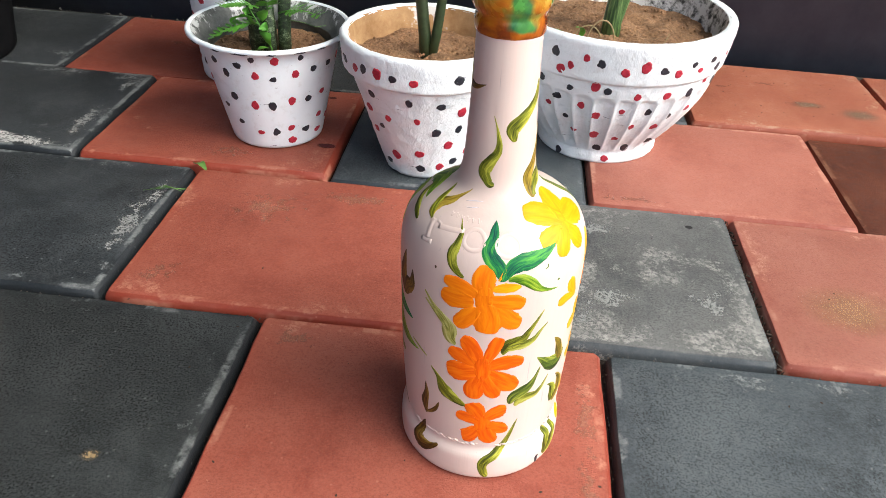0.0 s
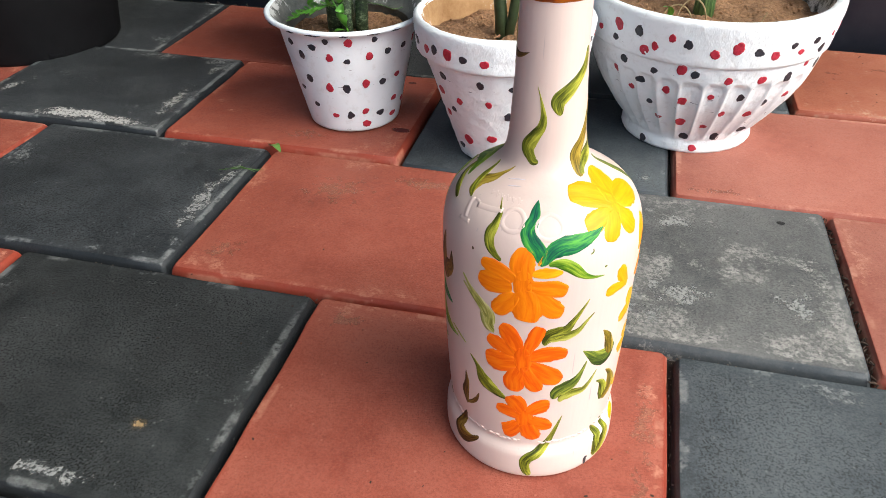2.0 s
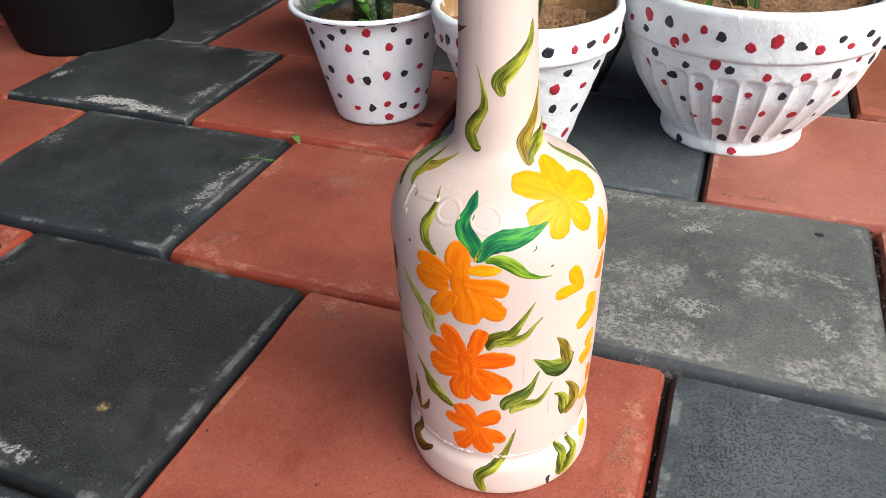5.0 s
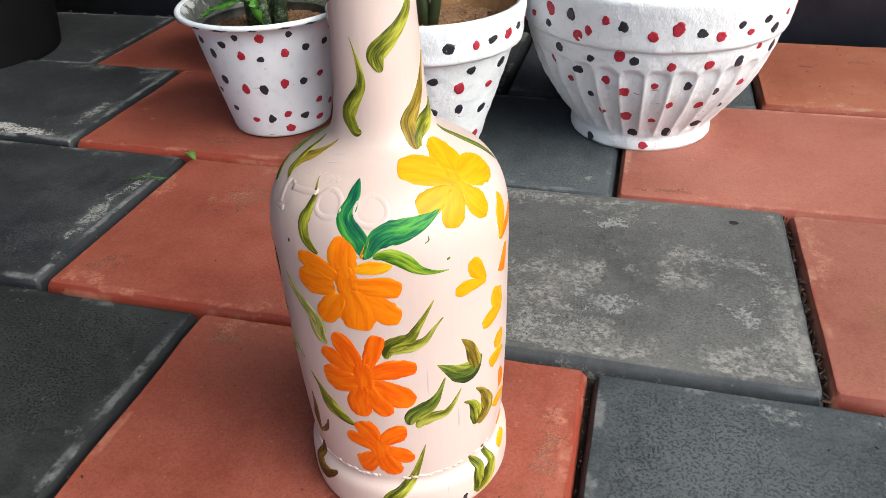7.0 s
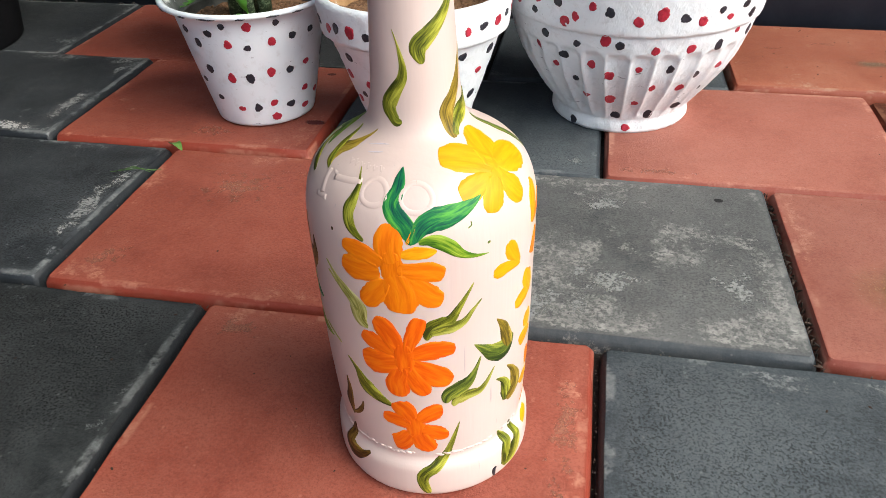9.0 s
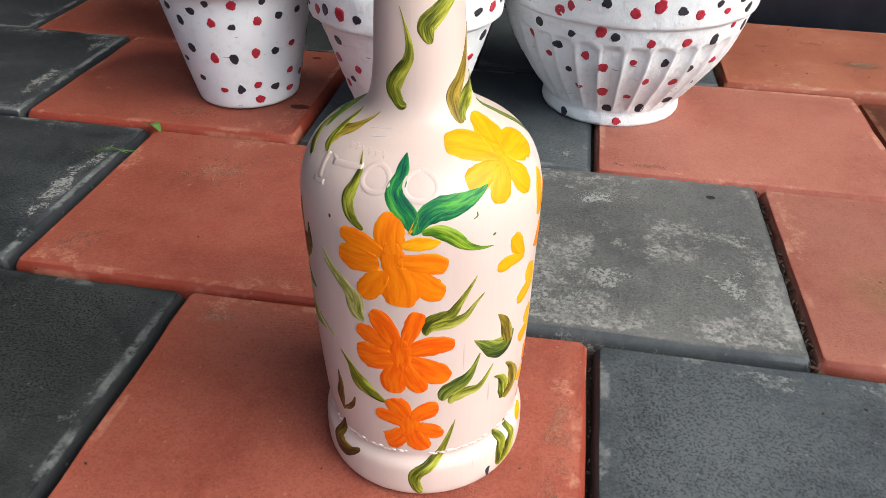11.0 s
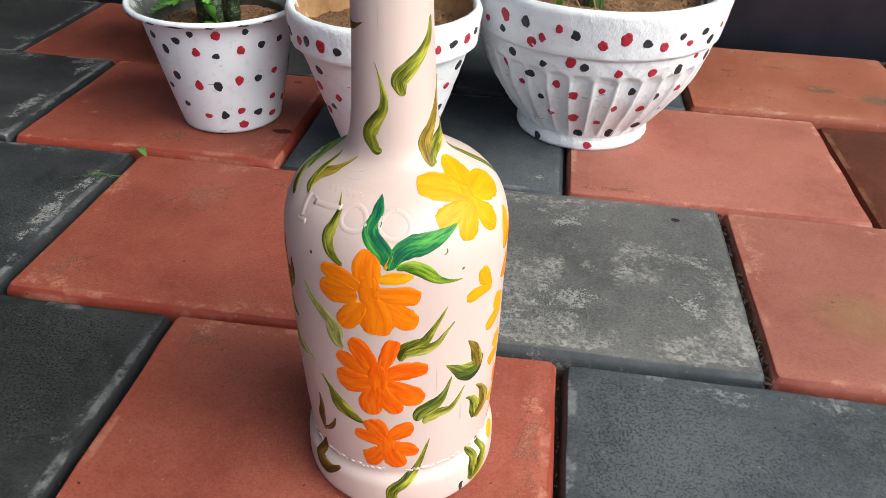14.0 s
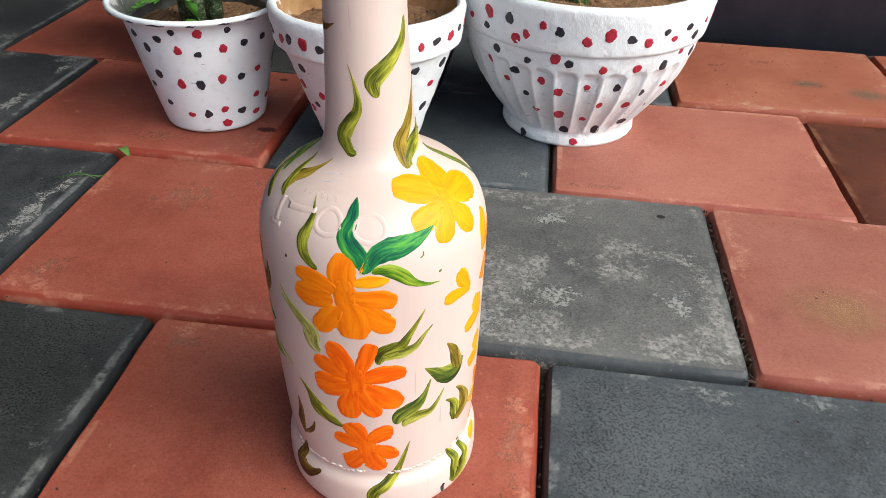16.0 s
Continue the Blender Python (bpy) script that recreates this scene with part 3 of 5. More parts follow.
brush("petal", "amber", f, (-7.4, 106.8, 5.2), (-15.5, 105.8, 8.1), (-22.3, 105.9, 8.7), (-27.7, 106.3, 4.2))
brush("petal", "amber", f, (-4.7, 103.3, 3.9), (-10.3, 98.2, 7.2), (-15, 94.3, 6.6), (-17.8, 92.4, 3.4))
brush("petal", "amber", f, (-1.2, 105.4, 7.3), (1.2, 99, 10.2), (1.3, 94.5, 10.4), (0.9, 91, 6.7))
brush("petal", "amber", f, (0.9, 106.2, 5.7), (9.4, 101.5, 7.2), (15.5, 97.5, 8.1), (21.1, 96.1, 4.8))
brush("petal", "amber", f, (1, 107.9, 5.1), (9.8, 107.3, 6.3), (16, 107.1, 7.2), (22, 105.7, 4.6))
brush("painted_dab", "light_amber", bottle, (3, 113.2, 2.7), (9, 114, 4.9), (14, 114.2, 4.1), (19, 114.7, 1.6))
brush("painted_leaf", "green", bottle, (2.5, 136.3, 0.5), (1.7, 134.2, 3), (1.2, 131.8, 4.2), (-1, 128.7, 5.7), (1.4, 125.5, 6), (5.4, 122.6, 5.5), (7.4, 119.4, 4.1), (7.8, 116.9, 1.7))
brush("painted_leaf", "green", bottle, (44.1, 128.3, 0.5), (39.3, 127.1, 2.4), (33.2, 126, 4.5), (25.7, 124.9, 6.5), (18.8, 124.4, 7), (13.4, 122.6, 5.7), (10.2, 119.9, 3.7), (8.3, 117.2, 1.7))
brush("painted_leaf", "fresh", bottle, (43.8, 109.7, 0.2), (37.2, 110.3, 1.2), (31.2, 111.9, 2.6), (25.4, 115.2, 4.5), (20.5, 117.4, 4.4), (15.5, 118.1, 3.1), (11.3, 117.5, 1.7))
brush("painted_dab", "light_amber", bottle, (5.8, 117.2, 1), (8.2, 120.2, 1.3), (9.9, 123.4, 0.7))
brush("painted_dab", "moss", bottle, (35.8, 122.1, 0.3), (35.8, 120.9, 0.4), (33.9, 120.2, 0.2))
brush("painted_leaf", "olive", bottle, (35.9, 100.4, 0.5), (31.9, 95.7, 1.4), (27.3, 90.6, 2.8), (24.2, 87.6, 3.8), (19.6, 86.1, 5.2), (15.2, 84.5, 5.8), (12.9, 81.8, 3.5), (12.5, 79.8, 1.5))
brush("painted_leaf", "pale_olive", bottle, (40.1, 92.9, 0.3), (35.5, 89.5, 1.3), (31.1, 85.8, 2.5), (25.5, 84.1, 4), (20, 83.6, 3.9), (14.6, 82.6, 2.9))
f = flower(0.6, 71.4, "orange")
brush("petal", "orange", f, (-1.1, 73.8, 4.4), (-5.8, 80.6, 7.1), (-9.9, 84.8, 7.3), (-13.5, 86.4, 3.4))
brush("petal", "orange", f, (-2.6, 73.1, 4.3), (-11.1, 75.9, 6.4), (-17.2, 77.4, 6.6), (-21.4, 78.4, 3.3))
brush("petal", "orange", f, (-3, 69.7, 5.8), (-12.3, 67.9, 9.6), (-18.3, 67.6, 9.3), (-22.2, 67.1, 5.2))
brush("petal", "orange", f, (-1, 67.4, 4.6), (-4.1, 60.3, 7.7), (-3.9, 56.2, 7.8), (-3.7, 53.1, 4.2))
brush("petal", "orange", f, (1.4, 67.6, 3.9), (5.4, 61.3, 6.4), (8.8, 57.3, 6.4), (10.6, 54.8, 3.3))
brush("petal", "orange", f, (3.2, 69, 5.3), (12.2, 65.3, 8.6), (19.1, 62.1, 8.5), (23.7, 60.1, 4))
brush("petal", "orange", f, (3.5, 72.9, 4.5), (12.8, 74.8, 7), (19.7, 75.3, 6.8), (26.1, 74.8, 4.1))
brush("petal", "orange", f, (2, 74, 3), (6, 81.8, 5.2), (8.2, 86.1, 5.6), (9.7, 89, 3.3))
f = flower(3.4, 38.3, "orange")
brush("petal", "orange", f, (1.5, 41.7, 4.9), (-2, 46.5, 8.1), (-4.9, 48.4, 6.7), (-6.3, 49.8, 3.6))
brush("petal", "orange", f, (5.5, 41.4, 4.3), (10.8, 44.5, 6.6), (15.4, 46.3, 7.2), (18.7, 46.5, 4.1))
brush("petal", "orange", f, (0.3, 38.6, 4.4), (-6.5, 40.4, 5.9), (-11.4, 41, 5.8), (-14.8, 41.3, 3.2))
brush("petal", "orange", f, (0.5, 34.9, 4.7), (-3.8, 30.6, 7.7), (-7.5, 27.9, 8.6), (-10.3, 27.2, 5.3))
brush("petal", "orange", f, (7.3, 37, 5.5), (13.3, 35.4, 6.9), (17.9, 33.8, 6), (21.6, 33.3, 2.8))
brush("petal", "orange", f, (4.8, 33.8, 6.3), (7.6, 29.3, 8), (10.3, 26.4, 6.5), (11.7, 24.8, 3.2))
brush("painted_leaf", "moss", bottle, (39.7, 68, 0.6), (36.5, 62.4, 2), (32.4, 58.2, 4.6), (26.2, 55.6, 6.5), (22, 53.5, 5.5), (20.4, 50.1, 2.1))
brush("painted_leaf", "pale_olive", bottle, (48.5, 60.3, 0.4), (43.5, 54.6, 2.1), (39, 52, 3.3), (31.4, 51.8, 4.9), (26.4, 50.2, 4.1), (24.5, 48, 1.6))
brush("painted_leaf", "ochre", bottle, (49.2, 81.3, 0.4), (53.8, 76.9, 3.2), (56, 72.5, 5), (57.9, 68.8, 4.9), (59.1, 65.8, 2.7))
brush("painted_leaf", "moss", bottle, (35.9, 74.3, 0.4), (41.9, 70.6, 3.8), (48.2, 67.2, 7.3), (55.2, 65.9, 8.4), (59.9, 68.5, 4.4), (61.5, 70.2, 1.8))
brush("painted_leaf", "olive", bottle, (50.1, 53, 0.5), (55.3, 50.4, 2.7), (58.7, 44.3, 6), (59.7, 38.5, 3.5))
brush("painted_leaf", "ochre", bottle, (58, 56.4, 0.6), (63.7, 51.9, 3), (68.1, 43.7, 7.2), (65.7, 40.5, 6.8), (59.7, 38.5, 3.3))
brush("painted_leaf", "olive", bottle, (54, 23.5, 0.8), (59.6, 17.4, 4), (58.5, 13.2, 5.4), (58.5, 7.2, 5.2), (59.3, 4.7, 2.6))
brush("painted_leaf", "olive", bottle, (65, 23.9, 1.4), (69.4, 15.6, 3.9), (67.9, 11.2, 8.2), (64.2, 7.4, 7.7), (58.5, 5.7, 3.5))
brush("painted_leaf", "olive", bottle, (27.8, 39.3, 0.3), (24.8, 32.4, 1.6), (21.7, 25.7, 2.6), (18.6, 21, 3.7), (13.2, 17.1, 4.3), (7.2, 14.2, 4.8), (5.5, 11, 4.3), (6.8, 6.8, 3.8), (8.9, 3.6, 2.5))
brush("painted_leaf", "pale", bottle, (-39.9, 103.1, 0.7), (-34.4, 98.8, 1.6), (-26.8, 94.5, 2.8), (-22.2, 90, 6.3), (-20.9, 84.5, 5.7), (-17.1, 81.6, 1.2))
brush("painted_leaf", "pale", bottle, (-39.3, 99.3, 0.5), (-32.4, 95.4, 1.2), (-26.1, 91.2, 1.7), (-22.6, 87.6, 2.3))
brush("painted_leaf", "olive", bottle, (-34.3, 63.7, 0.5), (-28.8, 59.9, 2.2), (-23.4, 53.7, 6.4), (-16.8, 50.3, 5.1), (-8.8, 47.6, 1.6))
brush("painted_leaf", "brown", bottle, (-39.1, 51.9, 0.4), (-38.6, 45.5, 2.8), (-40.5, 38.6, 4.2), (-38.9, 31.8, 1.1))
brush("painted_leaf", "brown", bottle, (-27.8, 43.6, 0.6), (-30.3, 38.9, 1.9), (-34.7, 35, 2.0), (-39.8, 32.6, 1.3))
brush("painted_leaf", "brown", bottle, (-41, 26, 0.7), (-46.1, 15.1, 5.8), (-41.3, 12.2, 7.7), (-33.1, 13.8, 3.6), (-27.4, 16.7, 1.3))
brush("painted_leaf", "pale", bottle, (-52.3, 71.5, 0.5), (-44.5, 69.6, 1), (-38, 67.7, 0.5))
brush("painted_dab", "black", bottle, (50, 7.8, 0.9), (48.2, 6.7, 1.9), (48.8, 3, 1))
brush("painted_leaf", "moss", bottle, (100, 141.5, 0.5), (103, 138, 2.2), (106, 133.5, 3.2), (108, 130, 2.8), (109, 126.5, 0.6))
brush("painted_leaf", "olive", bottle, (-93, 134.5, 0.5), (-85, 131.8, 2.4), (-74, 129.4, 3.4), (-62, 127.2, 1.6))
brush("painted_dab", "smear", bottle, (-34, 138.6, 0.2), (-24, 139.4, 0.5), (-14, 139.9, 0.2))
brush("painted_dab", "smear", bottle, (-29, 137.4, 0.2), (-22, 137.9, 0.4), (-16, 138.3, 0.2))
brush("painted_dab", "brown", bottle, (-33, 117.2, 0.4), (-32.6, 116.6, 0.9), (-32.6, 116.0, 0.4))
brush("painted_dab", "moss", bottle, (43.2, 113.2, 0.4), (44, 113.5, 0.9), (44.8, 113.7, 0.4))
# the side turned away
brush("painted_leaf", "fresh", bottle, (-91.4, 142.4, 0.5), (-106.7, 140.6, 5.7), (-114.5, 136.4, 9.1), (-116.3, 131.4, 3.2))
brush("painted_leaf", "fresh", bottle, (-74.8, 132.2, 0.7), (-90.5, 135, 6.8), (-105.8, 135.1, 11.0), (-117.2, 131.2, 3.9))
brush("painted_leaf", "fresh", bottle, (-85.1, 117.8, 0.6), (-94.1, 122.6, 6.4), (-101.8, 127.8, 10.3), (-113.9, 129.6, 3.6))
brush("painted_leaf", "brown", bottle, (-97.8, 146.3, 0.4), (-114.3, 144.4, 4.1), (-128.5, 142.8, 6.7), (-132.9, 139.4, 2.3))
brush("painted_leaf", "brown", bottle, (-62.1, 113.2, 0.6), (-65.3, 103.9, 6.2), (-67.0, 97.5, 10.0), (-62.1, 90.4, 3.5))
brush("painted_leaf", "brown", bottle, (-52.4, 107.6, 0.4), (-53.5, 100.6, 4.6), (-58.9, 96.8, 7.4), (-63.6, 90.5, 2.6))
brush("painted_leaf", "green", bottle, (-52.8, 81.7, 0.7), (-69.9, 83.2, 6.8), (-86.8, 86.8, 11.0), (-101.5, 92.9, 3.9))
brush("painted_leaf", "fresh", bottle, (-46.0, 67.6, 0.5), (-62.7, 68.6, 5.7), (-76.7, 73.5, 9.1), (-91.0, 78, 3.2))
brush("painted_leaf", "moss", bottle, (-65.5, 56.6, 0.7), (-79.5, 56.9, 7.6), (-92.5, 64.8, 12.3), (-106.9, 73.1, 4.3))
brush("painted_leaf", "brown", bottle, (-96.3, 115.2, 0.6), (-103.6, 115.2, 6.2), (-110.4, 112.5, 10.0), (-115.9, 111.7, 3.5))
brush("painted_leaf", "moss", bottle, (-67.8, 20.6, 0.4), (-83.8, 23.3, 4.4), (-92.8, 29.3, 7.1), (-104.5, 35.8, 2.5))
brush("painted_leaf", "brown", bottle, (-32.2, 184.2, 0.2), (-55.0, 181.6, 1.9), (-79.1, 180.8, 3.1), (-98.5, 180.3, 1.1))
brush("painted_leaf", "moss", bottle, (-85.2, 191.9, 0.6), (-92.7, 186.6, 6.2), (-100.9, 180.2, 10.0), (-92.9, 174.1, 3.5))
brush("painted_leaf", "brown", bottle, (-100.8, 170.1, 0.4), (-103.8, 163.3, 3.9), (-111.5, 157.9, 6.2), (-103.4, 153.6, 2.2))
f = flower(-113.0, 87.4, "red_orange")
brush("petal", "red_orange", f, (-113.0, 87.4, 5.5), (-115.5, 97.2, 9.3), (-116.9, 103.0, 10.9), (-117.9, 106.9, 5.5))
brush("petal", "red_orange", f, (-113.0, 87.4, 4.6), (-105.8, 93.2, 7.8), (-101.6, 96.8, 9.1), (-98.7, 99.1, 4.6))
brush("petal", "red_orange", f, (-113.0, 87.4, 5.8), (-104.3, 85.4, 9.8), (-99.1, 84.2, 11.5), (-95.6, 83.4, 5.8))
brush("petal", "red_orange", f, (-113.0, 87.4, 5.8), (-112.2, 80.5, 9.8), (-111.7, 76.4, 11.5), (-111.4, 73.6, 5.8))
brush("petal", "red_orange", f, (-113.0, 87.4, 5.8), (-126.8, 75.2, 9.8), (-135.0, 67.9, 11.5), (-140.5, 63, 5.8))
brush("petal", "red_orange", f, (-113.0, 87.4, 5.8), (-119.7, 88.7, 9.8), (-123.7, 89.4, 11.5), (-126.4, 89.9, 5.8))
f = flower(-112.1, 46.2, "red_orange")
brush("petal", "red_orange", f, (-112.1, 46.2, 4.9), (-111.7, 54.5, 8.3), (-111.4, 59.6, 9.7), (-111.2, 62.9, 4.9))
brush("petal", "red_orange", f, (-112.1, 46.2, 4.6), (-105.4, 45.6, 7.8), (-101.5, 45.2, 9.1), (-98.8, 45, 4.6))
brush("petal", "red_orange", f, (-112.1, 46.2, 4.9), (-110.7, 40.8, 8.3), (-109.8, 37.6, 9.7), (-109.2, 35.4, 4.9))
brush("petal", "red_orange", f, (-112.1, 46.2, 4.9), (-117.0, 40.9, 8.3), (-119.9, 37.7, 9.7), (-121.9, 35.6, 4.9))

# raised moulding in the glass: bars and rings under the paint
def ridge(points, radius, closed=False):
    if closed:
        points = points + points[:1]
    pts = []
    for (a0, z0), (a1, z1) in zip(points, points[1:]):
        pts += [on_bottle(radians(a0 + (a1 - a0) * t / 6), arc_at(z0 + (z1 - z0) * t / 6), -radius * 0.92) for t in range(6)]
    pts.append(on_bottle(radians(points[-1][0]), arc_at(points[-1][1]), -radius * 0.92))
    return part("moulded_mark", tube(pts, [radius] * len(pts), 28), PINK, glass)


ridge([(-47.8, 131.0), (-46.2, 127.8), (-44.5, 124.6)], 0.0031)
ridge([(-49.2, 123.6), (-40.0, 124.1)], 0.0024)
ridge([(-43.5, 130.9), (-39.5, 130.6)], 0.0017)
ridge([(-40.3, 129.9), (-30.4, 130.4), (-20.5, 131.0)], 0.0028)
ridge([(-11.6 + 7.2 * math.sin(2 * math.pi * i / 24), 129.2 + 3.1 * math.cos(2 * math.pi * i / 24)) for i in range(24)], 0.0023, True)
ridge([(11.0 + 8.2 * math.sin(2 * math.pi * i / 24), 128.4 + 3.5 * math.cos(2 * math.pi * i / 24)) for i in range(24)], 0.0023, True)
for k in range(6):
    a = -38 + 5.0 * k
    ridge([(a, 134.6 + 0.2 * (k % 2)), (a + 1.8, 133.5), (a + 2.6, 134.4)], 0.0007)
# knobbly moulded line round the foot of the bottle
bm = bmesh.new()
for i in range(150):
    a = 2 * math.pi * i / 150 + random.uniform(-0.01, 0.01)
    if noise.noise(Vector((math.sin(a) * 3, math.cos(a) * 3, 7))) < -0.08:
        continue
    p = on_bottle(a, arc_at(21.4 + random.uniform(-0.7, 0.7)), 0.0)
    q = random.uniform(0.00030, 0.00085)
    bmesh.ops.create_icosphere(bm, subdivisions=1, radius=1, matrix=Matrix.Translation(p) @ Matrix.Rotation(a, 4, "Z") @ Matrix.Diagonal((q * 2.3, q, q * 0.9, 1)))
part("moulded_line", bm, PINK, glass)


# ---- flower pots ----
def dot_on(prof, a, z, size, material, parent, skin=None):
    """A thick dab of paint on a pot; prof gives the outer skin as (radius, height) pairs from the foot up."""
    rs, zs = [p[0] for p in prof], [p[1] for p in prof]
    bm = bmesh.new()
    wob = random.uniform(0, 90)
    stretch = random.uniform(0.72, 1.25)

    def at(u, v, lift):
        zz = z + v
        r = float(np.interp(zz, zs, rs))
        ang = a + u / max(r, 0.01)
        r += skin(ang % (2 * math.pi), r, zz) if skin else 0.0
        return ((r + lift) * math.sin(ang), -(r + lift) * math.cos(ang), zz)

    hub = bm.verts.new(at(0, 0, 0.00028))
    rings = []
    for f, lift in ((0.35, 0.00024), (0.68, 0.00034), (0.92, 0.00030), (1.0, -0.0005)):
        ring = []
        for i in range(26):
            t = 2 * math.pi * i / 26
            q = size * f * (1 + 0.34 * noise.noise(Vector((math.cos(t) * 0.8 + wob, math.sin(t) * 0.8, wob))) + f * 0.20 * noise.noise(Vector((math.cos(t) * 3 + wob, math.sin(t) * 3, wob))))
            ring.append(bm.verts.new(at(q * math.cos(t), q * math.sin(t) * stretch, lift)))
        rings.append(ring)
    for i in range(26):
        j = (i + 1) % 26
        bm.faces.new((hub, rings[0][i], rings[0][j]))
        for p, q in zip(rings, rings[1:]):
            bm.faces.new((p[i], q[i], q[j], p[j]))
    part("painted_dot", bm, material, parent)


def dots(prof, parent, places, material, size, skin=None):
    for a, z in places:
        dot_on(prof, radians(a), z / 1000, size * random.uniform(0.70, 1.08), material, parent, skin)


def back_dots(prof, parent, rows, first, last, step, size, skin=None):
    """Rows of dabs round the far side, red and black by turns."""
    for k, z in enumerate(rows):
        a, n = first + (k % 2) * step / 2, k
        while a < last:
            dot_on(prof, radians(a + random.uniform(-3, 3)), (z + random.uniform(-2, 2)) / 1000, size * random.uniform(0.8, 1.1), (RED_DOT, BLACK_DOT)[n % 2], parent, skin)
            a, n = a + step, n + 1


def soil_disc(r, z, parent, depth=0.004):
    bm = bmesh.new()
    rings = [[bm.verts.new((0, 0, z))]]
    for i in range(1, 15):
        ring = []
        for j in range(48):
            a, q = 2 * math.pi * j / 48, r * i / 14
            p = Vector((q * math.sin(a), -q * math.cos(a), 0))
            h = depth * noise.noise(p * 60) + depth * 0.6 * noise.noise(p * 210)
            ring.append(bm.verts.new((p.x, p.y, z + h)))
        rings.append(ring)
    for j in range(48):
        bm.faces.new((rings[0][0], rings[1][j], rings[1][(j + 1) % 48]))
        for p, q in zip(rings[1:], rings[2:]):
            bm.faces.new((p[j], q[j], q[(j + 1) % 48], p[(j + 1) % 48]))
    for i in range(170):
        q, a = r * 0.92 * math.sqrt(random.random()), random.uniform(0, 6.28)
        c = random.uniform(0.0004, 0.0013)
        bmesh.ops.create_icosphere(bm, subdivisions=1, radius=1, matrix=Matrix.Translation((q * math.sin(a), q * math.cos(a), z + 0.001)) @ Euler((a, q * 90, 0)).to_matrix().to_4x4() @ Matrix.Diagonal((c, c * 1.3, c * 0.8, 1)))
    return part("soil", bm, SOIL, parent, "crumbly brown soil")


def rough_skin(amount, scale):
    return lambda a, r, z: amount * (noise.noise(Vector((math.sin(a) * r, math.cos(a) * r, z)) * scale) + 0.6 * noise.noise(Vector((math.sin(a) * r, math.cos(a) * r, z)) * scale * 2.7))


def plastic_pot(m, label):
    ob = thing("flower_pot", label, "flower pot", m, "white dotted flower pots")
    skin = [(0.0365, 0.0), (0.0372, 0.002), (0.0455, 0.040), (0.0538, 0.0800), (0.0550, 0.0850), (0.0562, 0.0858)]
    lip = [(0.0618, 0.0864), (0.0632, 0.0874), (0.0634, 0.0890), (0.0622, 0.0904), (0.0598, 0.0898)]
    part("body", lathe([(0.0, 0.003), (0.033, 0.003), (0.0345, 0.0)] + smooth_profile(skin, 0.004), 96), WHITE_SMOOTH, ob, "glossy white painted plastic wall")
    part("rim", lathe([(0.0557, 0.0856)] + smooth_profile(lip, 0.001) + [(0.0585, 0.0880)], 96), WHITE_SMOOTH, ob, "white rim with chipped paint")
    part("inner_wall", lathe([(0.0590, 0.0896), (0.0540, 0.0840), (0.0516, 0.0770), (0.0480, 0.0766), (0.0478, 0.0750), (0.0490, 0.0745), (0.0465, 0.060), (0.043, 0.045)], 96), GREY_PLASTIC, ob, "bare grey plastic inside")
    soil_disc(0.0478, 0.0690, ob)
    return ob, [(p[0], p[1]) for p in skin[1:5]]


LX, LY, LZ = -0.0565, 0.2354, 0.005
pot, skin = plastic_pot(pose(LX, LY, LZ), "white plastic flower pot with red and black dots, chipped rim")
dots(skin, pot, ((3, 67), (37, 67), (-2, 41), (34, 44), (-1, 15), (33, 19), (34, 7), (69, 45), (69, 24), (71, 9), (-56, 54), (20, 79)), RED_DOT, 0.0033)
dots(skin, pot, ((18, 64), (54, 68), (15, 40), (51, 43), (16, 16), (51, 15), (-11, 74), (-24, 66), (-35, 74), (-22, 46), (-38, 35), (-23, 23), (2, 80), (41, 80), (73, 68)), BLACK_DOT, 0.0034)
back_dots(skin, pot, (67, 43, 16), 92, 300, 18, 0.0034)
# bare dark chips on the rim
for a, w in ((-24, 7), (-9, 12), (15, 6), (33, 9), (50, 8), (-48, 9), (-75, 9), (70, 10), (160, 12), (205, 9)):
    part("chip", tube([(0.0629 * math.sin(radians(a + k * w / 3)), -0.0629 * math.cos(radians(a + k * w / 3)), 0.0871 + 0.0003 * (k % 2)) for k in range(4)], [0.0003, 0.0008, 0.0007, 0.0003], 6), BLACK_DOT, pot)

# the same sort of pot, behind it
def tall_pot(m):
    ob = thing("flower_pot", "taller white plastic pot with dots, standing near the wall", "flower pot", m, "white dotted flower pots")
    skin = [(0.0425, 0.0), (0.0432, 0.002), (0.0492, 0.1100), (0.0500, 0.1140)]
    part("body", lathe([(0.0, 0.003), (0.039, 0.003), (0.0405, 0.0)] + smooth_profile(skin, 0.004), 96), WHITE_SMOOTH, ob, "white painted plastic wall")
    part("rim", lathe(smooth_profile([(0.0498, 0.1138), (0.0545, 0.1144), (0.0555, 0.1160), (0.0545, 0.1178), (0.0520, 0.1172), (0.0500, 0.1150)], 0.001), 96), WHITE_SMOOTH, ob, "plain white rim")
    part("inner_wall", lathe([(0.0508, 0.1168), (0.0480, 0.110), (0.0465, 0.090), (0.045, 0.080)], 96), GREY_PLASTIC, ob, "bare grey plastic inside")
    soil_disc(0.0462, 0.0920, ob)
    return ob, skin[1:]


pot, skin2 = tall_pot(pose(-0.1240, 0.3620, 0.002))
back_dots(skin2, pot, (98, 80, 60, 40, 20), 0, 350, 19, 0.0036)


CLAY_SKIN = rough_skin(0.0006, 140)


